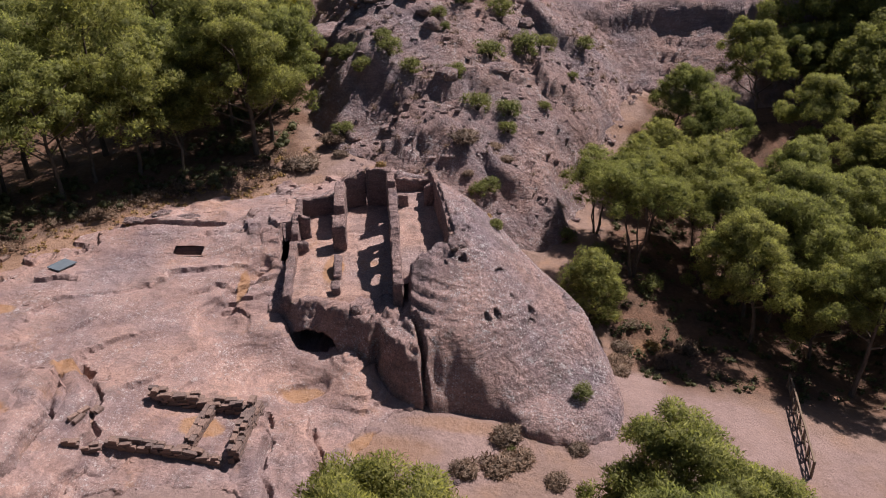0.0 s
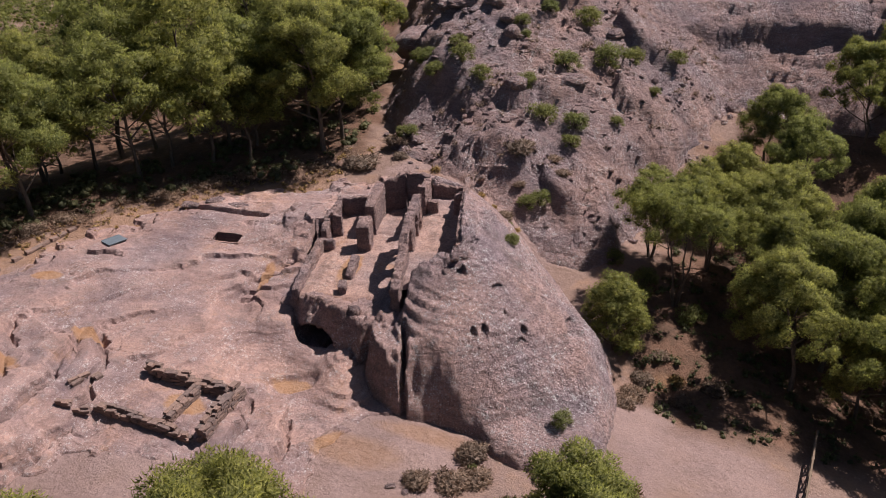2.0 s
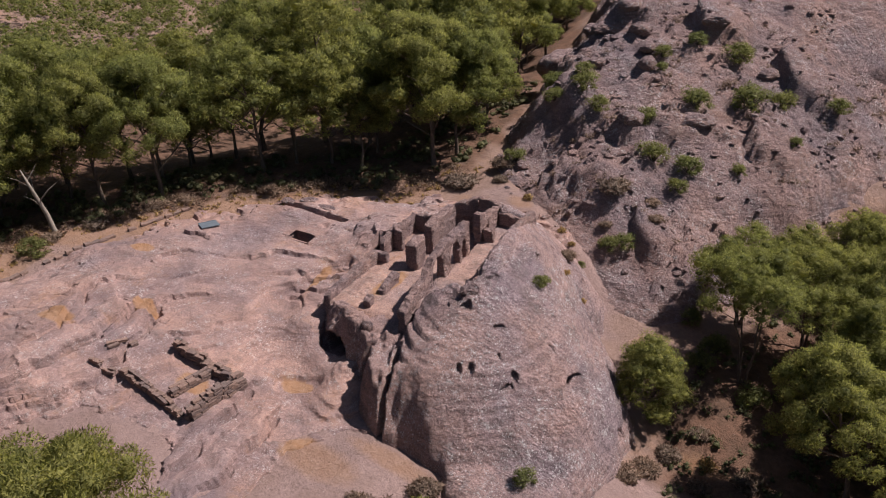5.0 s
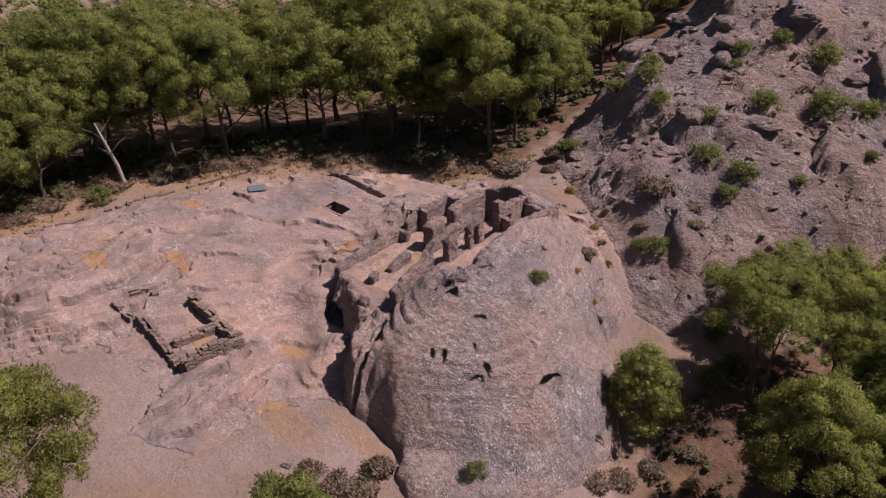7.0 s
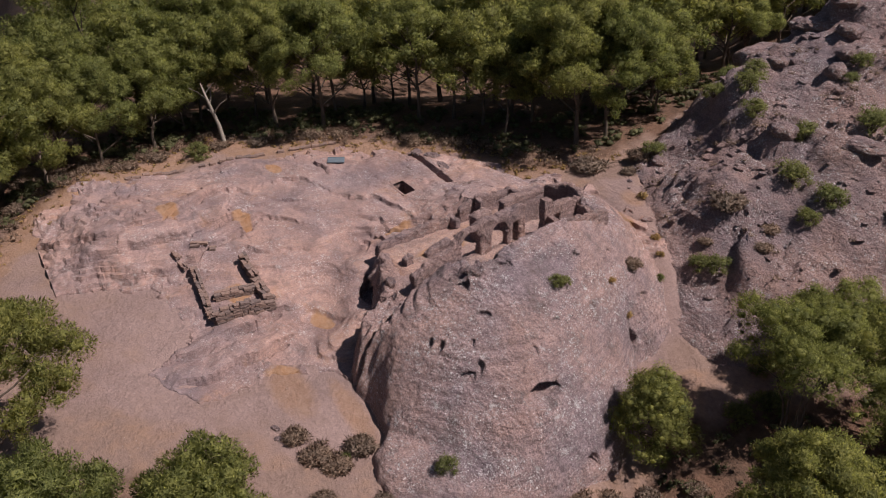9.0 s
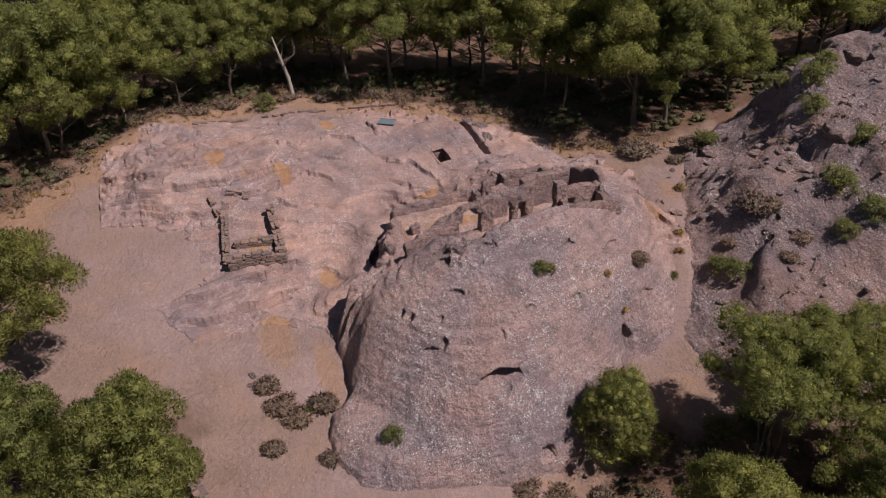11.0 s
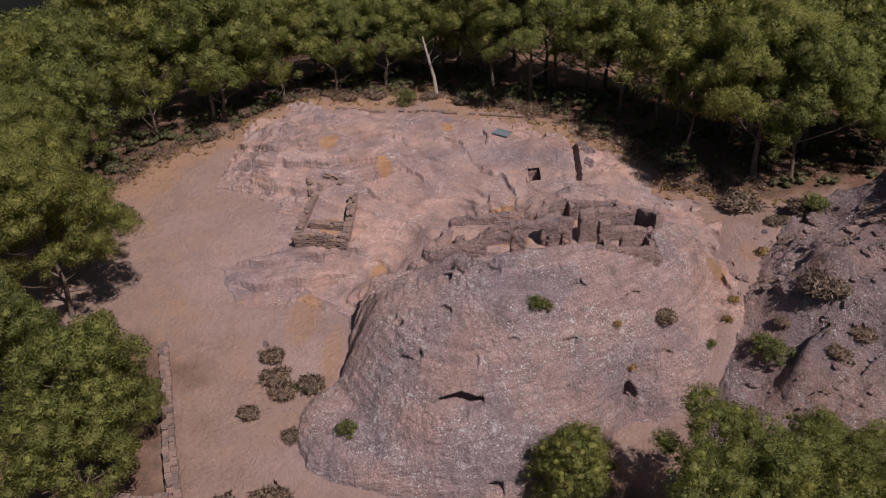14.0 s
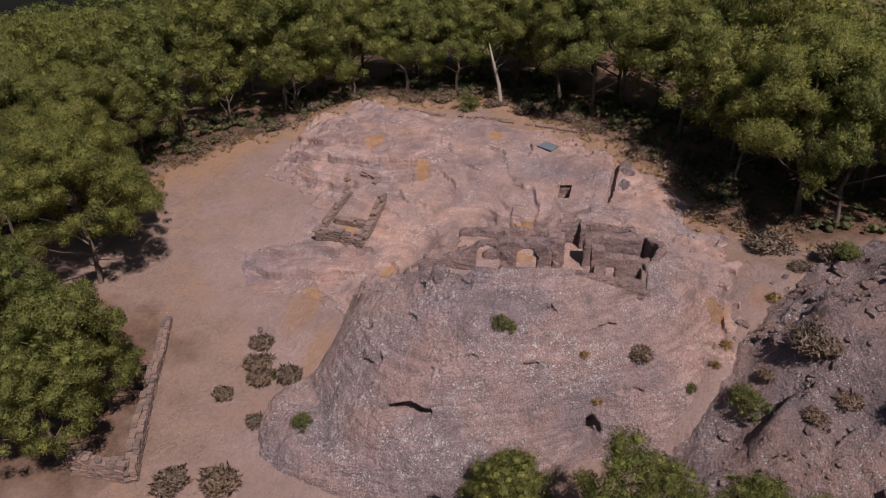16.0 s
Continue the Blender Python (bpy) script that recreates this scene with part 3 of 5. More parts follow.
def far_cliff(x, y):
    d = y - 92 - 0.8 * fbm(x * 0.06, y * 0.06 + 3.3, 2) + 0.04 * (x - 30) ** 2 * (x > 52) + 0.35 * np.maximum(0, 26 - x)
    z = 1.5 + 0.95 * np.clip(d, -2, 8) + 1.7 * smooth(7.6, 8.2, d) + 0.6 * np.maximum(0, d - 8)
    return terraced(z, 1.3, 0.8, x, y, 0.5) + 0.25 * blocks(x * 0.35, y * 0.5) + 0.3 * fbm(x * 0.2, y * 0.2, 3) + 0.1 * ridged(x, y, 3)


SANDY = ((-8.6, 39.25, 1.25, 0.7), (-21.9, 38.6, 0.9, 0.7), (-23.6, 17.6, 4.4, 2.4), (-5.9, 65.5, 1.2, 0.8), (-3.7, 62.6, 0.9, 0.7), (-13.8, 48.0, 0.4, 1.5),
         (15.1, 50.4, 1.6, 0.9), (-24.5, 33.5, 1.6, 0.8), (-13.5, 35.0, 1.2, 0.8), (-28.5, 44.0, 1.2, 0.6), (-3.0, 34.5, 2.6, 1.2), 
         (-7.6, 48.5, 0.7, 2.0), (0.6, 37.0, 3.0, 0.7))


def sandiness(x, y):
    """How much ochre sand lies at a place."""
    s_ = np.zeros(np.shape(x))
    for cx, cy, rx, ry in SANDY:
        s_ = np.maximum(s_, 1.1 - 0.6 * (((x - cx) / rx) ** 2 + ((y - cy) / ry) ** 2))
    return np.clip(s_, 0, 1)


def mark_sand(ob, more=0.0):
    p = np.empty(len(ob.data.vertices) * 3, np.float32)
    ob.data.vertices.foreach_get("co", p)
    p = p.reshape(-1, 3)
    ob.data.attributes.new("sandy", "FLOAT", "POINT").data.foreach_set("value", np.maximum(sandiness(p[:, 0], p[:, 1]), more).astype(np.float32))


FOREST_GLADE = [(-1, 8), (-10, 8), (-20, 12), (-27, 16.5), (-34, 24), (-38, 31), (-40, 42), (-34, 49), (-29.5, 55), (-22, 60.5), (-15.5, 64.5),
                (-13, 70), (-13.5, 80), (-16, 90), (-20, 110), (-26, 160), (40, 160), (40, 8)]


def setting(ob, label, category):
    return tagged(ob, label, category, kind="structure")


gx, gy = steps(-44, 34, 0.4, 1500), steps(8, 100, 0.4, 1500)
g = sheet("ground", gx, gy, ground, lambda x, y, z: np.ones(x.shape, bool), EARTH)
setting(g, "pinkish bare trodden earth with dry ochre grass patches", "ground")
pts = np.array([v.co for v in g.data.vertices])
px, py = pts[:, 0], pts[:, 1]
wander = fbm(px * 0.3, py * 0.3, 5, 0.6)
glade = inside(px, py, FOREST_GLADE)
# Fallen needles in the wood; in the valley the dark tone paints tree shade.
litter_and_shade = np.maximum(smooth(1.2, -1.2, glade - 1.6 * wander), smooth(-1.5, 1.5, px - 11 - 0.35 * np.abs(py - 55) - 2 * wander) * smooth(42, 46, py))
# Dark ellipse painted as the shade below the southern pines.
litter_and_shade = np.maximum(litter_and_shade, 0.9 * smooth(1.25, 0.8, np.hypot((px - 8) / 8.5, (py - 21.5) / 7.5) + 0.2 * wander))
litter_and_shade = litter_and_shade * (1 - smooth(-108, -113, px) * smooth(44, 50, py))
red = np.maximum(smooth(6.5, 3.5, glade - 3 * wander), smooth(8.5, 10.5, px - 1.5 * wander) * smooth(38, 41, py))
red = np.maximum(red, smooth(4.5, 6.5, px - wander) * smooth(53, 55, py))
red = red * (1 - smooth(4.2, 2.6, along(px, py, [(12.5, 43.5), (16, 41), (20.5, 38)]) + wander))
red = np.maximum(red, smooth(56, 58, py) * smooth(-12, -14, px))
red = np.maximum(red, 0.9 * smooth(4, -4, py - 24 - 11 * smooth(-8, 4, px) - 4 * wander))
for name, values in (("litter_and_shade", litter_and_shade), ("red_soil", red)):
    g.data.attributes.new(name, "FLOAT", "POINT").data.foreach_set("value", values.astype(np.float32))
mark_sand(g, 0.72 * smooth(5.0, 3.2, glade - wander) * smooth(-0.5, 0.8, glade) * smooth(-10, -16, px))

s = sheet("rock_slab", steps(-36, 2, 0.12), steps(24, 66, 0.12), lambda x, y: cut(x, y, slab(x, y)),
          lambda x, y, z: (slab(x, y) > ground(x, y) - 0.25) & (inside(x, y, DOME) < 2.5)
          & ~((np.abs(x + 18.3 + 0.1 * (y - 51.5)) < 1.1) & (np.abs(y - 51.5) < 0.54)), SLAB)
s.data.set_sharp_from_angle(angle=radians(42))
mark_sand(s)
setting(s, "smooth worn pink conglomerate slab with bedding ledges", "rock")
# the cistern below its mouth in the slab: a short throat widening to a chamber
bm = bmesh.new()
lip = float(slab(np.array([[-18.3]]), np.array([[51.5]]))[0, 0])
rings = []
for wide, long_, z in ((1.2, 0.68, lip - 0.10), (1.22, 0.7, lip - 0.5), (1.3, 0.76, lip - 0.9), (1.3, 0.76, lip - 1.9)):
    rings.append([bm.verts.new((-18.3 + a * wide, 51.5 + b * long_, z)) for a, b in ((-1, -1), (1, -1), (1, 1), (-1, 1))])
for r0, r1 in zip(rings, rings[1:]):
    for k in range(4):
        bm.faces.new((r0[k], r1[k], r1[(k + 1) % 4], r0[(k + 1) % 4]))
bm.faces.new(rings[-1])
me = bpy.data.meshes.new("cistern")
bm.to_mesh(me)
bm.free()
me.materials.append(SLAB)
setting(new("cistern", me), "dark rock-cut cistern under a square mouth", "cistern")
HOLLOWS = [  # mouth (height None: on the surface), half length, half height, heading of the way in, depth, flat floor
    ((-8.4, 42.9, 1.75), 1.7, 1.25, 85, 4.0, True),
    ((8.6, 45.4, 3.0), 1.4, 0.55, 165, 1.6, True),
    ((2.55, 41.2, None), 0.20, 0.3, 110, 0.5, False),
    ((3.15, 41.55, None), 0.24, 0.3, 110, 0.5, False),
    ((5.4, 42.9, None), 0.25, 0.3, 125, 0.5, False),
    ((5.4, 42.0, None), 0.5, 0.2, 125, 0.4, False),
    ((4.2, 43.2, None), 0.14, 0.18, 125, 0.4, False),
    ((10.5, 47.6, None), 0.5, 0.35, 180, 0.7, False),
    ((5.0, 55.9, 0.6), 0.6, 1.1, 205, 1.4, True),
    ((6.2, 46.4, None), 0.16, 0.16, 160, 0.35, False),
    ((1.5, 47.5, None), 0.5, 0.14, 150, 0.3, False), ((2.2, 52.5, None), 0.6, 0.12, 170, 0.3, False), ((1.6, 56.0, None), 0.7, 0.14, 190, 0.3, False),
    ((3.4, 44.6, None), 0.5, 0.12, 150, 0.3, False), ((5.2, 48.6, None), 0.45, 0.1, 170, 0.25, False), ((4.6, 52.0, None), 0.6, 0.12, 180, 0.3, False),
    ((7.0, 49.8, None), 0.4, 0.1, 175, 0.25, False), ((1.2, 44.6, None), 0.45, 0.2, 130, 0.4, False), ((3.3, 58.2, None), 0.5, 0.12, 200, 0.3, False),
]


def hollow_out(p):
    """Pushes holes, the niche and the cave into the rock."""
    for (mx, my, mz), half, tall, heading, deep, flat in HOLLOWS:
        if mz is None:
            mz = float(dome_top(np.array([[mx]]), np.array([[my]]))[0, 0])
        cx, cy = math.cos(radians(heading)), math.sin(radians(heading))
        dx, dy, dz = p[:, 0] - mx, p[:, 1] - my, p[:, 2] - mz
        side, fore = -dx * cy + dy * cx, dx * cx + dy * cy
        up = np.where(dz < 0, dz / (tall * (0.45 if flat else 1)), dz / tall)
        r = np.sqrt((side / half) ** 2 + up ** 2 + (fore / (1.4 * half + 0.3)) ** 2) + 0.06 * vnoise(p[:, 0] * 2.3, p[:, 2] * 2.3 + p[:, 1])
        w = deep * smooth(1.0, 0.8, r)
        p = p + np.stack([cx * w, cy * w, -0.12 * w], 1)
    return p


s = sheet("rock_dome", steps(-14, 13, 0.1), steps(34.4, 65, 0.1), lambda x, y: cut(x, y, dome_top(x, y)),
          lambda x, y, z: inside(x, y, DOME) > -1.2, ROCK, push=hollow_out)
mark_sand(s)
setting(s, "rounded grey-pink conglomerate rock with the church hewn in it", "rock")
s = sheet("rocky_hillside", steps(-26, 30, 0.25), steps(60, 140, 0.3), hillside,
          lambda x, y, z: z > ground(x, y) - 0.4, HILL)
setting(s, "steep rough conglomerate hillside with scrub", "rock")
s = sheet("cliff", steps(14, 75, 0.3), steps(84, 135, 0.3), far_cliff, lambda x, y, z: z > ground(x, y) - 0.4, HILL)
setting(s, "grey layered rock cliff with dark overhang", "rock")

# ---------------------------------------------------------------- the rock-cut church
FLOOR_Z, AISLE_Z = 4.4, 5.95


def grid_wall(name, length, height, thick, top, holes, label, m, cell=0.12, wear=0.065, seed=0):
    """A wall hewn from rock: cells below the ragged top and outside the openings, rounded off and worn."""
    n, h = int(round(length / cell)), int(round(height / cell))
    deep = max(2, int(round(thick / 0.2)))
    solid = np.zeros((n + 2, h + 2), bool)
    for i in range(n):
        for k in range(h):
            s_, z_ = (i + 0.5) * cell, (k + 0.5) * cell
            solid[i + 1, k + 1] = k * cell < top(s_) - 0.04 and not any(o(s_, z_) for o in holes)
    bm = bmesh.new()
    table = {}

    def vert(i, j, k):
        if (i, j, k) not in table:
            table[i, j, k] = bm.verts.new((i * cell, j * thick / deep, min(k * cell, max(top(i * cell), (k - 1) * cell + 0.03))))
        return table[i, j, k]

    for i in range(1, n + 1):
        for k in range(1, h + 1):
            if not solid[i, k]:
                continue
            a, b, c, d = (i - 1, k - 1), (i, k - 1), (i, k), (i - 1, k)
            bm.faces.new([vert(p[0], 0, p[1]) for p in (a, b, c, d)])
            bm.faces.new([vert(p[0], deep, p[1]) for p in (d, c, b, a)])
            for (p, q, ii, kk) in ((b, a, i, k - 1), (c, b, i + 1, k), (d, c, i, k + 1), (a, d, i - 1, k)):
                if not solid[ii, kk] and not (kk == 0):
                    for j in range(deep):
                        bm.faces.new((vert(p[0], j, p[1]), vert(q[0], j, q[1]), vert(q[0], j + 1, q[1]), vert(p[0], j + 1, p[1])))
    for _ in range(2):
        bmesh.ops.smooth_vert(bm, verts=[v for v in bm.verts if v.co.z > cell], factor=0.5, use_axis_x=True, use_axis_y=True, use_axis_z=True)
    for v in bm.verts:
        p = v.co + Vector((seed * 7.1, seed * 3.3, 0))
        v.co += Vector(noise.noise_vector(p * 1.4)) * wear * 1.3 + Vector(noise.noise_vector(p * 4.0)) * wear * 0.9 + Vector(noise.noise_vector(p * 10.0)) * wear * 0.5
    me = bpy.data.meshes.new(name)
    bm.normal_update()
    bm.to_mesh(me)
    bm.free()
    me.materials.append(WALL)
    me.polygons.foreach_set("use_smooth", [True] * len(me.polygons))
    me.set_sharp_from_angle(angle=radians(48))
    ob = new(name, me)
    ob.matrix_world = m
    return setting(ob, label, "wall")


def wall(name, a, b, thick, tops, label, holes=(), z0=None, seed=0):
    """A hewn wall from a to b (church plan); tops: (distance, height) along it; it thickens to its left."""
    z0 = FLOOR_Z - 0.5 if z0 is None else z0
    a, b = Vector((*a, 0)), Vector((*b, 0))
    length = (b - a).length
    ss, hs = [p[0] for p in tops], [p[1] - z0 for p in tops]

    def top(s_):
        return float(np.interp(s_, ss, hs)) + 0.12 * float(vnoise(s_ * 2.1 + seed * 5, seed * 3.7)) + 0.04 * float(vnoise(s_ * 6.3 + seed * 5, seed * 1.7))
    m = CHURCH @ Matrix.Translation((a.x, a.y, z0)) @ Matrix.Rotation(math.atan2(b.y - a.y, b.x - a.x), 4, "Z")
    moved = [(lambda f: (lambda s_, z_: f(s_, z_ + z0)))(f) for f in holes]
    return grid_wall(name, length, max(hs) + 0.3, thick, top, moved, label, m, seed=seed)


def horseshoe(mid, half, spring, foot=0.0):
    """A horseshoe arch: a circle a little past half over slightly narrower jambs."""
    def hole(s_, z_):
        if z_ > spring:
            return math.hypot(s_ - mid, z_ - spring - 0.25 * half) < half
        return abs(s_ - mid) < half * 0.93 and z_ > foot
    return hole


def doorway(lo, hi, top, foot=0.0):
    return lambda s_, z_: lo < s_ < hi and foot < z_ < top


def church_floor(x, y):
    u, v = to_church(x, y)
    aisle = (AISLE_Z - FLOOR_Z + 0.25 * smooth(1.8, 0.4, v)) * smooth(-0.5, -0.3, u)
    return FLOOR_Z + aisle - 0.6 * smooth(1.4, 0.3, v) + 0.10 * smooth(10.3, 10.6, v) + 0.07 * fbm(x * 0.9, y * 0.9, 5, 0.6) - 0.10 * smooth(-6, -7, u)


s = sheet("floor", steps(-12, 2, 0.12), steps(42, 60, 0.12), church_floor, lambda x, y, z: inside(*to_church(x, y), NAVE) > -0.6, FLOOR)
mark_sand(s)
setting(s, "sunlit pale ochre hewn rock floor", "floor")

wall("wall_arcade_east", (-0.05, -0.6), (-0.05, 8.9), 0.62,
     [(0, 6.1), (1.2, 6.7), (2.8, 7.1), (3.4, 7.6), (4.0, 8.05), (6, 8.35), (9.6, 8.6)],
     "hewn rock arcade wall with two horseshoe arches",
     [horseshoe(4.6, 0.82, 6.8, 5.9), horseshoe(7.15, 0.72, 6.95, 5.9), doorway(8.25, 8.75, 7.5, 5.9)], seed=1)
wall("wall_apse_east", (-0.05, 10.6), (-0.1, 14.3), 0.62, [(0, 8.3), (0.7, 8.2), (0.9, 7.6), (3.7, 7.5)],
     "tall hewn rock wall beside the apse", [doorway(1.0, 1.6, 6.9, 4.9)], seed=2)
wall("wall_stub", (-4.05, 1.4), (-4.05, 2.1), 0.6, [(0, 4.9), (0.7, 5.1)], "low worn stump of a hewn rock pier", seed=3)
wall("wall_stub_tall", (-4.05, 3.3), (-4.05, 5.4), 0.5, [(0, 4.75), (0.6, 5.1), (1.9, 5.35), (2.1, 5.1)], "low worn remains of the arcade wall", seed=4)
wall("wall_pier", (-3.75, 7.5), (-3.75, 8.9), 0.95, [(0, 6.3), (0.5, 6.5), (1.4, 6.6)], "tall hewn rock pier in grey-pink stone", seed=5)
wall("wall_apse_west", (-3.85, 10.2), (-3.85, 14.2), 0.8, [(0, 6.7), (1, 6.9), (2.5, 6.9), (4, 7.0)], "tall hewn rock wall beside the apse", seed=6)
wall("wall_cross_stub", (-6.4, 10.4), (-7.2, 10.4), 0.45, [(0, 6.0), (0.8, 6.2)], "short hewn rock cross wall", seed=7)
wall("wall_west", (-7.2, 1.2), (-7.2, 7.7), 0.55, [(0, 4.75), (2, 5.0), (6.5, 5.15)], "low freestanding hewn rock side wall", seed=8)
wall("wall_west_stub", (-7.75, 7.6), (-6.4, 7.6), 0.5, [(0, 5.15), (1.3, 5.1)], "low hewn rock return wall", seed=9)
wall("wall_west_upper", (-7.2, 8.6), (-7.2, 10.9), 0.5, [(0, 5.5), (2.3, 6.1)], "hewn rock side wall of the transept", seed=10)
wall("wall_back_west", (-3.9, 13.5), (-7.6, 13.5), -0.45, [(0, 6.1), (3.7, 5.8)], "hewn back wall of the side chapel", seed=11)
wall("wall_chapel_west", (-7.2, 10.8), (-7.2, 13.8), 0.45, [(0, 6.0), (3.0, 5.8)], "hewn side wall of the chapel", seed=12)
wall("wall_apse_back", (-0.3, 14.3), (-2.3, 15.0), -0.5, [(0, 7.6), (2.2, 7.6)], "curved hewn back wall of the apse", seed=13)
wall("wall_apse_side", (-2.3, 15.0), (-4.4, 13.9), -0.5, [(0, 7.6), (2.4, 6.8)], "curved hewn back wall of the apse", seed=14)
wall("wall_east", (2.55, 13.8), (3.15, 1.2), 0.45, [(0, 7.8), (2, 8.1), (6, 8.4), (9.5, 8.2), (11.3, 7.6), (12.6, 7.0)],
     "high hewn rock side wall of the aisle", seed=15)
wall("wall_back_east", (2.6, 13.7), (-0.1, 13.7), -0.5, [(0, 7.0), (2.7, 7.2)], "hewn back wall of the side chapel", seed=16)
wall("wall_cross_east", (0.0, 10.8), (0.9, 10.8), 0.45, [(0, 7.0), (0.9, 7.0)], "hewn rock cross wall beside the doorway", seed=17)
wall("wall_cross_jamb", (2.0, 10.8), (2.7, 10.8), 0.45, [(0, 7.6), (0.7, 7.8)], "hewn rock door jamb", seed=18)

# ---------------------------------------------------------------- pines
SEEDS = random.Random(11)


def tube(bm, points, radii, sides=7):
    rings = []
    for i, (p, r) in enumerate(zip(points, radii)):
        d = (points[min(i + 1, len(points) - 1)] - points[max(i - 1, 0)]).normalized()
        a = d.orthogonal().normalized()
        b = d.cross(a)
        rings.append([bm.verts.new(p + (a * math.cos(t) + b * math.sin(t)) * r) for t in (2 * math.pi * k / sides for k in range(sides))])
    for r0, r1 in zip(rings, rings[1:]):
        for k in range(sides):
            bm.faces.new((r0[k], r0[(k + 1) % sides], r1[(k + 1) % sides], r1[k]))
    bm.faces.new(rings[-1])


STAR = bmesh.new()
bmesh.ops.create_icosphere(STAR, subdivisions=1, radius=1)
STAR_V = np.array([v.co for v in STAR.verts])
STAR_F = [tuple(v.index for v in f.verts) for f in STAR.faces]
STAR.free()


def tufts(centres, radii, count, size, rng, lift=0.25, core=0.42, thin=0.17, about=None):
    """Clumps of needles or leaves: a ragged heart and a coat of narrow blades that face outwards; gives points, faces and normals."""
    vs, fs, ns = [], [], []
    for c, r in zip(centres, radii):
        c = np.asarray(c)
        far_out = np.zeros(3) if about is None else (c - about) / (np.linalg.norm(c - about) + 0.1) * 0.35
        if core:
            base = len(vs)
            vs += (c + STAR_V * r * core * rng.uniform(0.6, 1.35, (len(STAR_V), 1)) * (1, 1, 0.72)).tolist()
            fs += [tuple(q + base for q in f) for f in STAR_F]
            ns += (0.8 * STAR_V + far_out + 0.3 * rng.normal(size=STAR_V.shape)).tolist()
        n = max(8, int(count * (r / 0.8) ** 2))
        d = rng.normal(size=(n, 3))
        d[:, 2] += lift
        d /= np.linalg.norm(d, axis=1)[:, None]
        p = c + d * r * (0.6 + 0.46 * rng.random((n, 1))) * (1, 1, 0.78)
        t = 0.55 * d + 0.8 * rng.normal(size=(n, 3))
        t[:, 2] += 0.3
        t /= np.linalg.norm(t, axis=1)[:, None] + 1e-6
        w = np.cross(t, d + 0.5 * rng.normal(size=(n, 3)))
        w /= np.linalg.norm(w, axis=1)[:, None] + 1e-6
        w *= np.where(np.sum(np.cross(w, t) * d, axis=1) < 0, -1.0, 1.0)[:, None]
        s_ = size * rng.uniform(0.6, 1.4, (n, 1))
        base = len(vs)
        tri = np.stack([p - w * s_ * thin, p + w * s_ * thin, p + t * s_], 1)
        vs += tri.reshape(-1, 3).tolist()
        fs += [(base + 3 * k, base + 3 * k + 1, base + 3 * k + 2) for k in range(n)]
        ns += np.repeat((1.0 if about is None else 0.85) * d + far_out + 0.4 * rng.normal(size=(n, 3)), 3, axis=0).tolist()
    return vs, fs, ns


def leafy(name, vs, fs, ns, mat, parent=None):
    ob = mesh_object(name, vs, fs, mat, parent)
    n = np.array(ns)
    ob.data.normals_split_custom_set_from_vertices((n / (np.linalg.norm(n, axis=1)[:, None] + 1e-6)).tolist())
    return ob


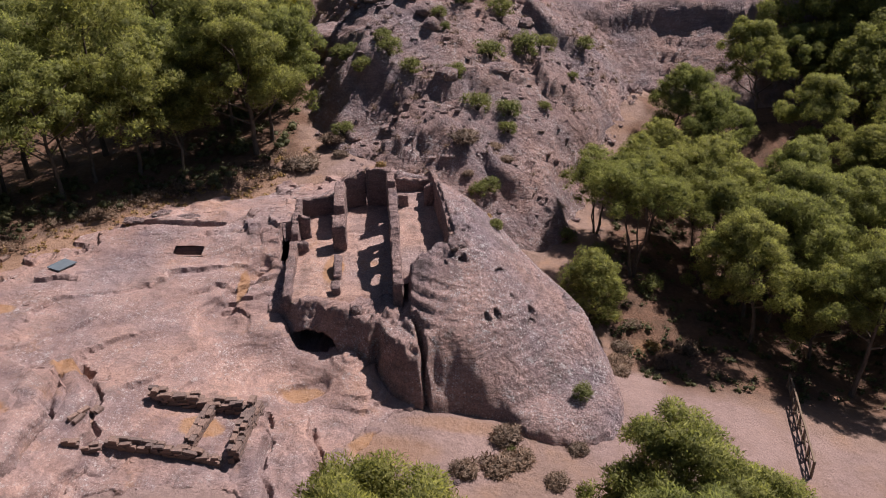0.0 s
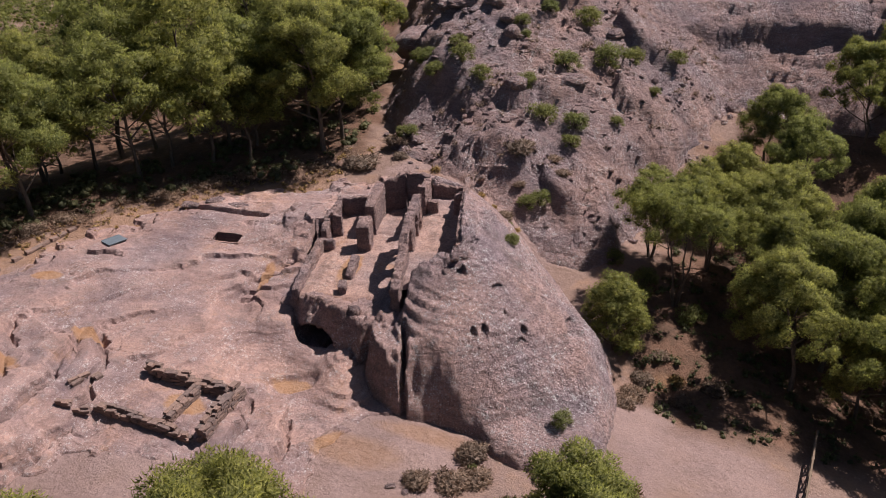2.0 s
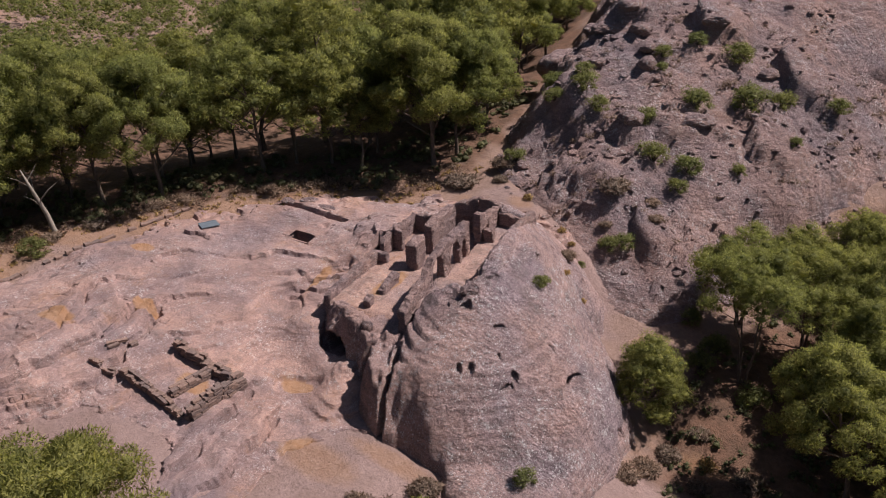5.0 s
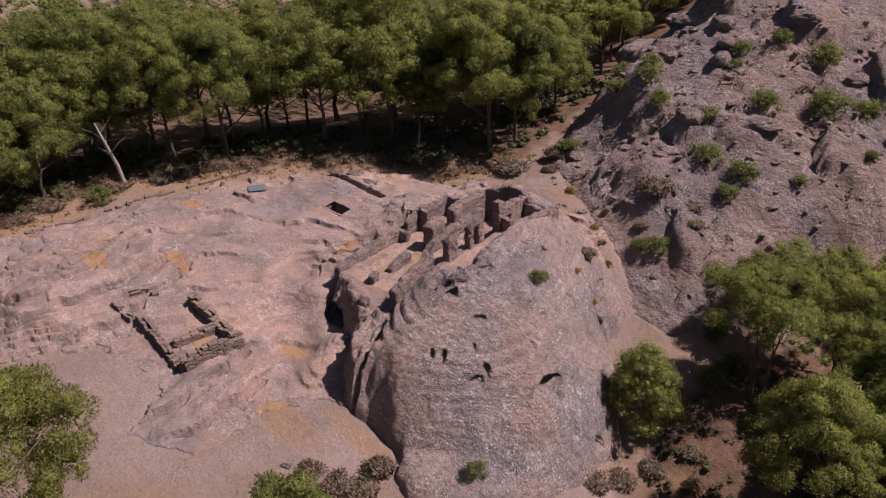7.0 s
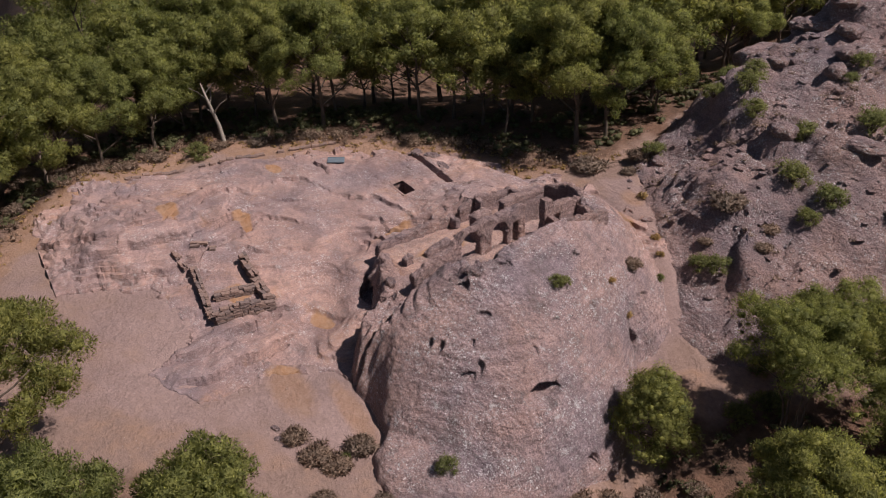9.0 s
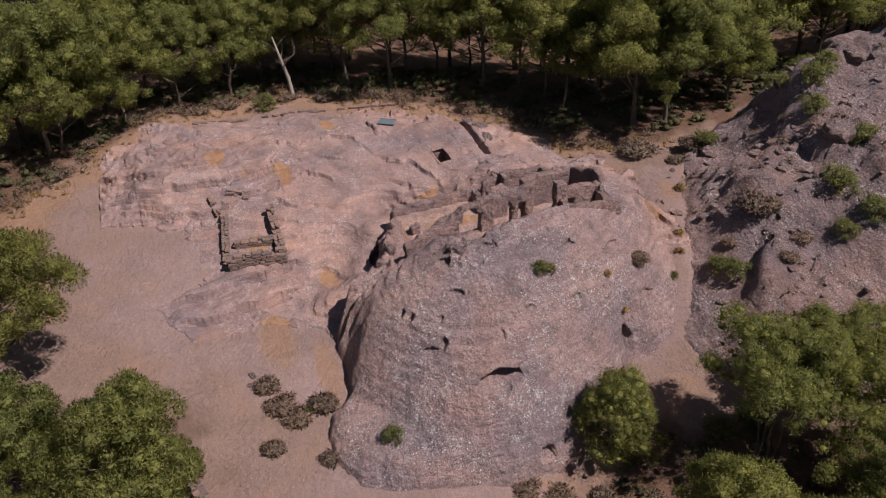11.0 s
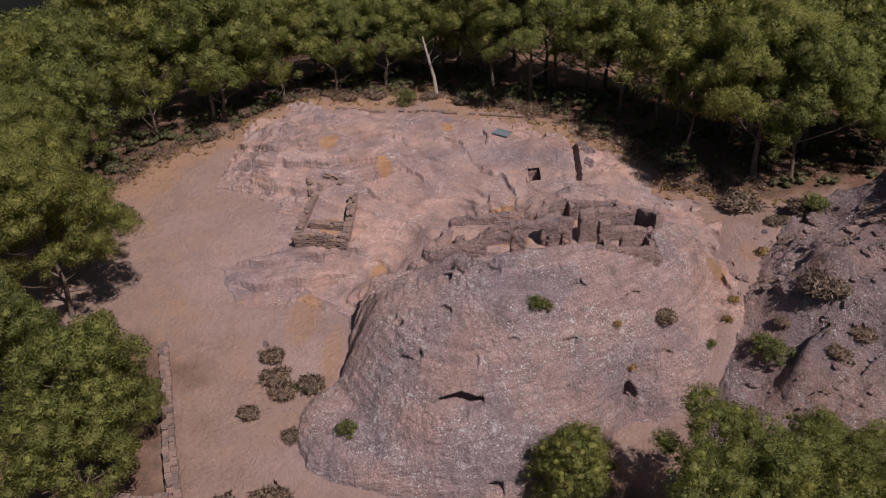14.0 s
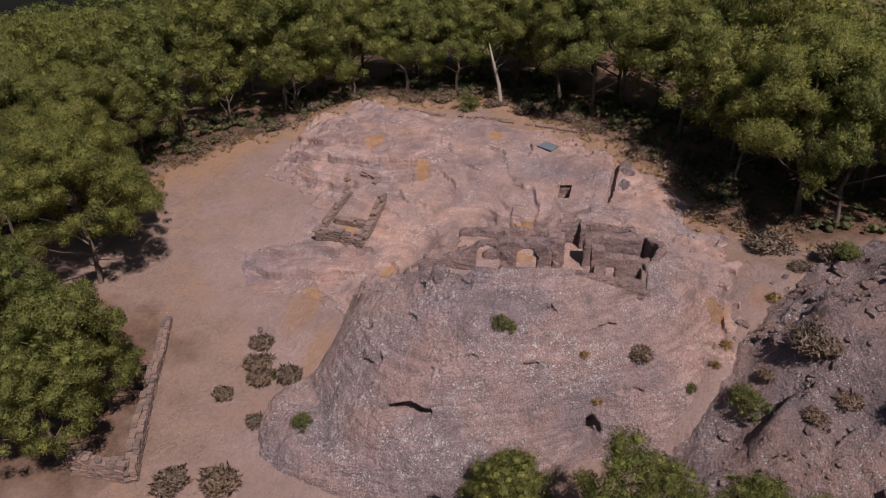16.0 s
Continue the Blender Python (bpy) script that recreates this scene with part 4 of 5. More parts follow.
def pine(name, seed, height, spread, bare=0.4, count=60, size=0.26, lean=0.08, limbs=17, each=6, full=1.0, stems=1, fan=0.0):
    """A pine: one or more bent tapering stems, rising limbs, and a broad crown of rounded needle heads at their ends."""
    rng = np.random.default_rng(seed)
    tree = new(name)
    bm = bmesh.new()
    centres, radii = [], []
    base_r = (0.014 * height + 0.03) / stems ** 0.35
    for stem in range(stems):
        bend = rng.normal(size=2) * lean * height
        out = 2 * math.pi * stem / stems + 0.7
        bend += fan * height * np.array((math.cos(out), math.sin(out)))
        tall = height * (1 - 0.10 * rng.random() * (stems > 1))
        wide = spread * (0.62 if stems > 1 else 1.0)
        power = 1.25 if stems > 1 else 2.0
        spine = [Vector((bend[0] * f ** power + 0.1 * rng.normal(), bend[1] * f ** power + 0.1 * rng.normal(), tall * 0.9 * f - 0.4 * (f == 0)))
                 for f in np.linspace(0, 1, 8)]
        spine[0].x, spine[0].y = 0.12 * math.cos(out) * (stems > 1), 0.12 * math.sin(out) * (stems > 1)
        tube(bm, spine, [base_r * (1.3 if i == 0 else 1 - 0.85 * i / 7) for i in range(8)])
        top = spine[-1]
        low = tall * bare
        for k in range(limbs):
            # limbs fan out and end in rounded heads that together roof the crown
            g_ = (k + 0.5) / limbs
            ang = 2.4 * k + rng.uniform(-0.3, 0.3)
            reach = wide * (1.02 - 0.92 * g_ ** 1.6) * rng.uniform(0.8, 1.12)
            tip = Vector((top.x * (0.5 + 0.5 * g_) + math.cos(ang) * reach, top.y * (0.5 + 0.5 * g_) + math.sin(ang) * reach,
                          low + (tall * 0.97 - low) * (0.30 + 0.70 * g_ ** 0.8) + rng.normal() * 0.03 * tall))
            f = min(0.96, max(bare * 0.9, (tip.z - 0.75 * reach) / (tall * 0.9)))
            i = min(6, int(f * 7))
            p0 = spine[i].lerp(spine[i + 1], f * 7 - i)
            p1 = p0.lerp(tip, 0.55) - Vector((0, 0, 0.06 * reach))
            thick = base_r * 0.45 * (1.15 - f * 0.7)
            tube(bm, [p0, p1, tip], [thick, thick * 0.7, 0.02], 5)
            head = full * (0.26 * wide + 0.32) * rng.uniform(0.8, 1.2)
            for q in range(each + each // 2):
                d = rng.normal(size=3)
                d /= np.linalg.norm(d)
                centres.append((tip.x + d[0] * head * 0.95, tip.y + d[1] * head * 0.95, tip.z + abs(d[2]) * head * 0.6 - (0.5 * head if q % 3 == 2 else 0)))
                radii.append(head * rng.uniform(0.30, 0.66))
    part("trunk", bm, BARK, tree)
    leafy("crown", *tufts(centres, radii, count, size, rng, about=np.mean(centres, axis=0) - (0, 0, 0.12 * height)), NEEDLE, tree)
    return tree


LABEL_PINE = "green pine with dense clumped crown and bare dark trunk"
SHAPES = [(10, 3.1, 0.24), (11.5, 3.4, 0.27), (9, 3.0, 0.18), (12.3, 3.5, 0.3), (8, 2.8, 0.08), (10.5, 3.8, 0.24), (11.5, 4.2, 0.18)]
fine = [tagged(pine("pine_tree", 100 + i, h, sp, bare, 680, 0.16), LABEL_PINE, "tree", "pines standing singly") for i, (h, sp, bare) in enumerate(SHAPES)]
coarse = [tagged(pine("pine_tree", 200 + i, h, sp, bare, 290, 0.20, limbs=15, each=4, full=1.2), LABEL_PINE, "tree", "pines of the wood")
          for i, (h, sp, bare) in enumerate(SHAPES)]
placed = set()
spreading = tagged(pine("pine_tree", 160, 9.5, 3.7, 0.5, 460, 0.13, 0.04, 9, 6, 1.15, stems=4, fan=0.19),
                   "spreading pine with several leaning stems and clumped crowns", "tree", "pines standing singly")


def height_at(x, y):
    a = np.array([[x]], float), np.array([[y]], float)
    return float(ground(*a)[0, 0])


def plant(models, x, y, pick=None, size=1.0, turn=None):
    k = SEEDS.randrange(len(models)) if pick is None else pick
    m = pose(x, y, height_at(x, y) - 0.1, SEEDS.uniform(-3, 3), SEEDS.uniform(-3, 3), SEEDS.uniform(0, 360) if turn is None else turn)
    t = models[k]
    if t.name in placed:
        t = copy_thing(t, m)
    else:
        placed.add(t.name)
        t.matrix_basis = m
    t.scale = (size, size, size * SEEDS.uniform(0.92, 1.08))
    return t


# pines that stand out singly: place, shape, size
for x, y, k, sc in [(-3.0, 18.2, 6, 1.08), (-8.0, 14.0, 6, 1.05), (10.1, 24.0, 2, 1.08), (12.8, 25.7, 4, 1.02), (8.6, 26.4, 4, 0.78), (7.6, 21.5, 2, 0.95), (-9.0, 17.0, 4, 0.9), (-14.0, 9.5, 6, 1.0), (7.5, 18.0, 1, 0.95), (-5.0, 10.0, 5, 1.0), (-19.5, 9.0, 5, 1.05), 
                    (23.2, 52.0, 1, 0.95), (26, 56, 5, 1.1), (28, 62, 3, 1.0), (32.3, 61.0, 1, 1.0), (29.4, 59.9, 5, 1.0), (24.0, 56.0, 5, 0.85), (27.5, 51.0, 2, 0.9), (34, 52, 5, 1.0), (24, 66, 0, 1.1),
                    (35, 62, 5, 1.0), (31, 69, 2, 1.1), (38, 70, 1, 1.0), (20.5, 72, 4, 1.0), (27, 76, 0, 1.0), (36, 78, 3, 0.95), (29, 47, 3, 1.0),
                    (42, 58, 0, 1.0), (34, 86, 2, 1.1), (44, 84, 1, 1.0), (46, 68, 5, 1.0), (24, 81, 2, 1.0), (40, 90, 0, 1.0)]:
    plant(fine, x, y, k, sc)
plant([spreading], 15.3, 58.6, 0, 1.02, 100)
plant([spreading], 13.3, 64.9, 0, 0.84, 250)
plant([spreading], 18.0, 65.0, 0, 1.0, 160)
plant([spreading], 21.6, 60.4, 0, 1.02, 330)
plant([spreading], 24.5, 65.5, 0, 0.95, 30)
plant([spreading], 38.0, 56.0, 0, 1.0, 200)

near, far = [], []
for i in range(-36, 11):
    for j in range(-11, 45):
        x = i * 5.0 + SEEDS.uniform(-2.4, 2.4) + (j % 2) * 2.3
        y = j * 4.5 + SEEDS.uniform(-2.3, 2.3)
        d = float(inside(np.array([x]), np.array([y]), FOREST_GLADE)[0])
        if d > -1.8 or x > -1 and y < 12 or x < -112 and 47 < y < 95:
            continue
        (near if d > -26 else far).append((d, x, y))
near.sort(reverse=True)
for n, (d, x, y) in enumerate(near[:240]):
    plant(fine if n < 36 else coarse, x, y, SEEDS.choice((2, 4, 6, 4, 2, 5)) if d > -6 else None, SEEDS.uniform(1.0, 1.32))
far += near[240:]
rng = np.random.default_rng(5)
vs, fs, ns = [], [], []
for d, x, y in far:
    z = height_at(x, y)
    h = rng.uniform(8, 11)
    n = 24
    c = np.stack([x + rng.normal(size=n) * 1.75, y + rng.normal(size=n) * 1.75, z + h - np.abs(rng.normal(size=n)) * 1.7], 1)
    c[:, 2] -= 0.14 * ((c[:, 0] - x) ** 2 + (c[:, 1] - y) ** 2)
    a, b, nn = tufts(c, rng.uniform(0.5, 0.95, n), 60, 0.24, rng)
    ns += nn
    fs += [tuple(q + len(vs) for q in f) for f in b]
    vs += a
tagged(leafy("distant_pine_wood", vs, fs, ns, NEEDLE), "dense green pine wood covering the slopes", "woodland", kind="stuff")

# ---------------------------------------------------------------- shrubs and grasses


def surface(x, y):
    a = np.array([[x]], float), np.array([[y]], float)
    z = [ground(*a)[0, 0]]
    if inside(*a, SLAB_EDGE)[0, 0] > -1 and inside(*a, DOME)[0, 0] < 2.5:
        z.append(cut(*a, slab(*a))[0, 0])
    if inside(*a, DOME)[0, 0] > -1:
        z.append(cut(*a, dome_top(*a))[0, 0])
    if y > 60 and -26 < x < 30:
        z.append(hillside(*a)[0, 0])
    return float(max(z))


def surfaces(x, y):
    """The same for many places at once."""
    z = ground(x, y)
    z = np.where((inside(x, y, SLAB_EDGE) > -1) & (inside(x, y, DOME) < 2.5), np.maximum(z, cut(x, y, slab(x, y))), z)
    z = np.where(inside(x, y, DOME) > -1, np.maximum(z, cut(x, y, dome_top(x, y))), z)
    return np.where((y > 60) & (x > -26) & (x < 30), np.maximum(z, hillside(x, y)), z)


def shrub(name, seed, leaf, clumps=16, count=140, size=0.12, tall=0.9, core=0.4):
    """A round shrub one metre in radius: crooked stems and clumped leafy twigs."""
    rng = np.random.default_rng(seed)
    bush = new(name)
    bm = bmesh.new()
    centres, radii = [], []
    for k in range(clumps):
        ang, rad = 2.4 * k, 0.72 * math.sqrt((k + 0.5) / clumps)
        tip = Vector((math.cos(ang) * rad + 0.08 * rng.normal(), math.sin(ang) * rad + 0.08 * rng.normal(), tall * (1.05 - 0.75 * rad ** 2) * rng.uniform(0.75, 1.1)))
        tube(bm, [Vector((0, 0, -0.15)), tip * 0.5 + Vector((0, 0, 0.05)), tip], [0.035, 0.025, 0.01], 4)
        centres.append(tip)
        radii.append(rng.uniform(0.22, 0.42))
    for k in range(clumps // 2):
        ang = rng.uniform(0, 6.28)
        centres.append((math.cos(ang) * 0.72, math.sin(ang) * 0.72, 0.22))
        radii.append(rng.uniform(0.2, 0.3))
    part("woody_base", bm, BARK, bush)
    leafy("foliage", *tufts(centres, radii, count * 5, size, rng, core=core), leaf, bush)
    return bush


GREEN = [tagged(shrub("shrub", 300 + i, BUSH), "rounded olive-green shrub growing from the rock", "shrub", "green shrubs") for i in range(3)]
GREYISH = [tagged(shrub("dry_shrub", 310 + i, DRY, 24, 62, 0.26, 0.7, 0.0), "brown-grey dry leafless shrub on bare ground", "shrub", "dry shrubs") for i in range(2)]
TUFT = [tagged(shrub("grass_tussock", 320, STRAW, 10, 40, 0.35, 0.5, 0.3), "low ochre tussock of dry grass", "grass", "dry tussocks")]


def set_down(models, x, y, r, squash=1.0, sink=0.05):
    m = pose(x, y, surface(x, y) - sink * r, 0, 0, SEEDS.uniform(0, 360))
    t = SEEDS.choice(models)
    if t.name in placed:
        t = copy_thing(t, m)
    else:
        placed.add(t.name)
        t.matrix_basis = m
    t.scale = (r, r, r * squash)
    return t


for x, y, r in [(4.6, 78.9, 1.6), (8.3, 82.2, 1.85), (1.4, 75.6, 1.15), (3.1, 72.6, 1.5), (6.0, 73.1, 1.3), (5.8, 71.2, 0.95), (2.9, 63.9, 0.95),
                (-5.0, 76.2, 1.3), (-2.9, 75.0, 1.1), (-7.5, 75.4, 1.1), (15.2, 87.6, 1.1), (9.7, 75.4, 0.8), (3.6, 50.5, 0.5), (27, 87, 1.9), (0.3, 81.7, 0.7),
                (-0.4, 83.8, 0.9), (8.1, 39.0, 0.75), (3.5, 50.0, 0.55), (1.7, 61.3, 0.4), (3.8, 64.5, 1.0), (3.5, 35.0, 0.35), (13, 80.5, 0.7), (-8.8, 78.6, 1.3),
                (-10.2, 80.5, 1.1), (-5.6, 77.8, 1.0), (10.8, 84.5, 1.3), (6.2, 86.5, 1.5), (-9.1, 70.8, 1.1), (-36.6, 39.8, 1.3), (2.2, 86.0, 1.0), (11.5, 52.0, 0.9),
                (12.5, 57.8, 1.2), (12.8, 60.0, 1.3), (10.4, 62.2, 1.0), (16.5, 57.0, 1.2)]:
    set_down(GREEN, x, y, r)
for x, y, r in [(2.0, 68.0, 0.7), (1.8, 58.1, 0.7), (1.7, 67.3, 1.2), (2.0, 65.2, 0.5), (0.9, 33.1, 0.75), (3.9, 34.3, 0.85), (3.3, 36.1, 0.85), (5.8, 32.6, 0.65),
                (7.4, 35.5, 0.6), (12.6, 32.4, 1.0), (11.9, 35.2, 1.1), (-12.4, 66.6, 1.5), (-10.0, 70.3, 1.1), (-9.2, 68.2, 0.7), (-41.5, 25, 1.1), (-40.8, 30.5, 1.2),
                (-34.4, 50.4, 1.0), (-36.3, 45.6, 1.1), (-39.0, 36.4, 1.1), (12.9, 50.0, 0.8), (11.7, 45.6, 0.8), (2.7, 33.6, 0.9), (5.4, 67.2, 0.6), (4.5, 68.9, 0.7),
                (12.2, 47.5, 0.9), (-37.6, 42.0, 0.9), (-38.4, 33.4, 1.0), (-39.6, 27.7, 1.0), (-33.0, 52.6, 0.8), (-31.4, 20.4, 1.0), (-35.2, 23.5, 0.9), (18, 50.2, 0.9),
                (15.5, 48.2, 0.7), (-27.5, 57.5, 0.9), (14.2, 52.6, 0.7)]:
    set_down(GREYISH, x, y, r * 1.1, SEEDS.uniform(0.5, 0.75))
for x, y, r in [(3.2, 54.9, 0.35), (4.1, 55.9, 0.35), (-0.9, 63.2, 0.4), (-5.5, 66.2, 0.5), (0.2, 62.6, 0.35), (15.4, 50.6, 0.6)]:
    set_down(TUFT, x, y, r)

# low scrub and tussocks sprinkled over the hill, the wood's edge and the bank, too many to count
rng = np.random.default_rng(21)
for label, leaf, n, spots in (("scattered low brown scrub over the rocky hillside", DRY, 170, "hill"),
                              ("thin ochre dry grass along the edge of the wood", STRAW, 420, "edge"),
                              ("dark green undergrowth beneath the pines", UNDER, 420, "wood"),
                              ("grey-brown dry bushes along the edge of the wood", DRY, 240, "fringe"),
                              # The valley's scrub is dark and dense to add to the tree shade.
                              ("dull brown-green undergrowth that darkens the shaded valley floor", UNDER, 420, "valley")):
    vs, fs, ns = [], [], []
    if spots == "hill":
        xs, ys = rng.uniform(-14, 22, 2500), rng.uniform(64, 100, 2500)
        ok = (inside(xs, ys, HILL_EDGE) > 0.5) & (fbm(xs * 0.2, ys * 0.2, 2) > -0.05)
    elif spots == "edge":
        xs, ys = rng.uniform(-46, -8, 6000), rng.uniform(10, 70, 6000)
        e_ = inside(xs, ys, FOREST_GLADE)
        ok = (e_ > -1) & (e_ < 3.2 * rng.random(6000) + 0.4)
    elif spots == "fringe":
        xs, ys = rng.uniform(-46, -8, 6000), rng.uniform(10, 70, 6000)
        e_ = inside(xs, ys, FOREST_GLADE)
        ok = (e_ > -2.0) & (e_ < 0.8)
    elif spots == "wood":
        xs, ys = rng.uniform(-56, -8, 9000), rng.uniform(4, 90, 9000)
        e_ = inside(xs, ys, FOREST_GLADE)
        ok = (e_ < -0.6) & (e_ > -9)
    else:
        xs, ys = rng.uniform(11, 36, 1500), rng.uniform(44, 80, 1500)
        ok = xs > 11 + 0.35 * np.abs(ys - 55)
    xs, ys = xs[ok][:n], ys[ok][:n]
    for x, y, z in zip(xs, ys, surfaces(xs, ys)):
        r = rng.uniform(0.16, 0.42) * {"edge": 0.6, "wood": 2.4, "fringe": 1.7}.get(spots, 1.25)
        c = [(x + rng.normal() * r * 0.6, y + rng.normal() * r * 0.6, z + r * 0.45) for _ in range(3)]
        a, b_, nn = tufts(c, [r * rng.uniform(0.6, 1.0) for _ in range(3)], {"wood": 70, "fringe": 160}.get(spots, 140), 0.15, rng, core=0.3 if leaf is DRY else 0.5)
        ns += nn
        fs += [tuple(q + len(vs) for q in f) for f in b_]
        vs += a
    tagged(leafy("dry_grass" if leaf is STRAW else "scrub", vs, fs, ns, leaf), label, "grass" if leaf is STRAW else "scrub", kind="stuff")

# a young pine, leafy to the ground, at the foot of the rock
t = tagged(pine("young_pine", 150, 5.6, 1.75, 0.05, 420, 0.11, 0.02, 30, 9, 1.15), "bright green young pine leafy down to the ground", "tree")
t.matrix_basis = pose(10.9, 51.8, height_at(10.9, 51.8) - 0.2, 0, 0, 30)

# the dead tree at the wood's edge
dead = tagged(new("dead_tree"), "bleached leaning dead tree with bare branches", "tree")
bm = bmesh.new()
pts = [Vector((0, 0, -0.3)), Vector((-0.2, -0.3, 2)), Vector((-0.3, -0.9, 4.2)), Vector((-0.4, -1.4, 6.2))]
tube(bm, pts, [0.24, 0.2, 0.15, 0.05])
part("trunk", bm, DEAD, dead)
for z0, ang, ln in ((3.2, 0.4, 2.2), (4.0, 2.6, 1.8), (4.6, 4.4, 1.6), (5.2, 1.4, 1.2), (2.6, 3.6, 1.4)):
    bm = bmesh.new()
    p0 = pts[1].lerp(pts[3], (z0 - 2) / 4.2)
    p1 = p0 + Vector((math.cos(ang) * ln * 0.5, math.sin(ang) * ln * 0.5, ln * 0.5))
    tube(bm, [p0, p1, p1 + Vector((math.cos(ang + 0.5) * ln * 0.5, math.sin(ang + 0.5) * ln * 0.5, ln * 0.35))], [0.07, 0.05, 0.012], 5)
    part("branch", bm, DEAD, dead)
dead.matrix_basis = pose(-38.0, 42.8, height_at(-38.0, 42.8))

# ---------------------------------------------------------------- boulders


def boulder(seed, rough=0.16):
    rng = np.random.default_rng(seed)
    bm = bmesh.new()
    bmesh.ops.create_icosphere(bm, subdivisions=4, radius=1)
    o = Vector(rng.uniform(-50, 50, 3))
    for v in bm.verts:
        n = noise.fractal(v.co * 1.1 + o, 1.0, 2.0, 4) * rough * 1.6
        v.co *= 1 + n
        f = (v.co.z * 4 + noise.noise(v.co * 2 + o)) % 1.0
        v.co.x *= 1 - 0.05 * (f < 0.2)
        v.co.y *= 1 - 0.05 * (f < 0.2)
    me = bpy.data.meshes.new("boulder")
    bm.to_mesh(me)
    bm.free()
    me.polygons.foreach_set("use_smooth", [True] * len(me.polygons))
    me.materials.append(HILL)
    return me


BOULDERS = [boulder(400 + i) for i in range(5)]
for n, (x, y, sx, sy, sz, turn, lift) in enumerate([
        (0.3, 74.2, 1.1, 0.9, 0.75, 20, 0.3), (-1.1, 81.6, 0.85, 0.8, 0.7, 60, 0.35), (-7.0, 86.4, 1.6, 1.2, 0.6, 30, 0.5),
        (-5.2, 87.5, 1.3, 1.0, 0.55, 70, 0.6), (-8.6, 87.4, 1.5, 1.1, 0.7, 15, 0.8), (-5.6, 80.3, 0.9, 0.7, 0.5, 40, 0.25), (-1.9, 83.9, 0.9, 0.7, 0.5, 80, 0.3),
        (5.1, 77.2, 1.9, 1.1, 0.6, 25, 0.1), (3.0, 88.0, 1.3, 0.9, 0.6, 5, 0.3), (-8.3, 70.7, 0.8, 0.7, 0.5, 50, 0.2), (-3.5, 86.2, 1.1, 0.9, 0.7, 10, 0.5),
        (-12.5, 87.5, 2.6, 2.0, 1.6, 35, 0.8), (8.8, 87.0, 1.1, 0.8, 0.5, 65, 0.2), (-23.6, 56.0, 1.0, 0.5, 0.22, -8, 0.1), (-21.6, 56.3, 0.8, 0.5, 0.2, 25, 0.1), (-19.6, 56.1, 1.0, 0.45, 0.18, -4, 0.1),
        (-0.4, 32.4, 0.32, 0.2, 0.16, 20, 0.08), (0.5, 32.2, 0.25, 0.2, 0.15, 70, 0.06), (0.75, 45.6, 0.6, 0.4, 0.3, 20, 0.2), (0.15, 44.6, 0.35, 0.3, 0.3, 60, 0.3),
        (-5.6, 43.2, 0.4, 0.35, 0.5, 10, 0.4), (24.5, 93.0, 1.4, 1.2, 0.8, 30, 0.2), (21.5, 90.5, 1.1, 0.9, 0.7, 10, 0.2), (27.5, 91.5, 1.2, 0.9, 0.7, 70, 0.2)]):
    ob = new("boulder", BOULDERS[n % 5])
    z = surface(x, y)
    ob.matrix_world = pose(x, y, z + lift * sz, 0, 0, turn) @ Matrix.Diagonal((sx, sy, sz, 1))
    tagged(ob, "weathered grey-pink conglomerate boulder lying on rock", "boulder", "boulders")

# loose rubble over the hillside and at the foot of the outcrops
rng = np.random.default_rng(33)
CHIP = bmesh.new()
bmesh.ops.create_icosphere(CHIP, subdivisions=1, radius=1)
CHIP_V, CHIP_F = np.array([v.co for v in CHIP.verts]), [tuple(v.index for v in f.verts) for f in CHIP.faces]
CHIP.free()
vs, fs = [], []
xs, ys = rng.uniform(-13, 24, 4000), rng.uniform(63, 100, 4000)
ok = (inside(xs, ys, HILL_EDGE) > -0.5) & (fbm(xs * 0.3 + 4, ys * 0.3, 2) > -0.1)
xs, ys = xs[ok][:1200], ys[ok][:1200]
for x, y, z in zip(xs, ys, surfaces(xs, ys)):
    r = 0.10 + 0.35 * rng.random() ** 3
    fs += [tuple(q + len(vs) for q in f) for f in CHIP_F]
    q = CHIP_V * rng.uniform(0.65, 1.3, (len(CHIP_V), 1)) * r * rng.uniform(0.6, 1.3, 3) * (1, 1, 0.6)
    vs += (q + (x, y, z + 0.15 * r)).tolist()
tagged(mesh_object("rubble", vs, fs, HILL, soft=False), "loose grey-pink stones scattered over the hillside", "rubble", kind="stuff")

# ---------------------------------------------------------------- dry-stone work


def stone_mesh(seed):
    rng = np.random.default_rng(seed)
    bm = bmesh.new()
    bmesh.ops.create_cube(bm, size=1)
    bmesh.ops.subdivide_edges(bm, edges=bm.edges[:], cuts=1, use_grid_fill=True)
    for v in bm.verts:
        v.co = v.co * (0.86 + 0.14 * (0.5 / max(v.co.length, 0.3))) + Vector(rng.uniform(-0.06, 0.06, 3))
    me = bpy.data.meshes.new("stone")
    bm.to_mesh(me)
    bm.free()
    me.materials.append(STONE)
    return me


STONES = [stone_mesh(500 + i) for i in range(8)]


def stone(parent, x, y, z, l, w, h, turn, tilt=8):
    ob = new("stone", SEEDS.choice(STONES))
    ob.parent = parent
    ob.matrix_basis = pose(x, y, z, SEEDS.uniform(-tilt, tilt), SEEDS.uniform(-tilt, tilt), turn + SEEDS.uniform(-6, 6)) @ Matrix.Diagonal((l, w, h, 1))


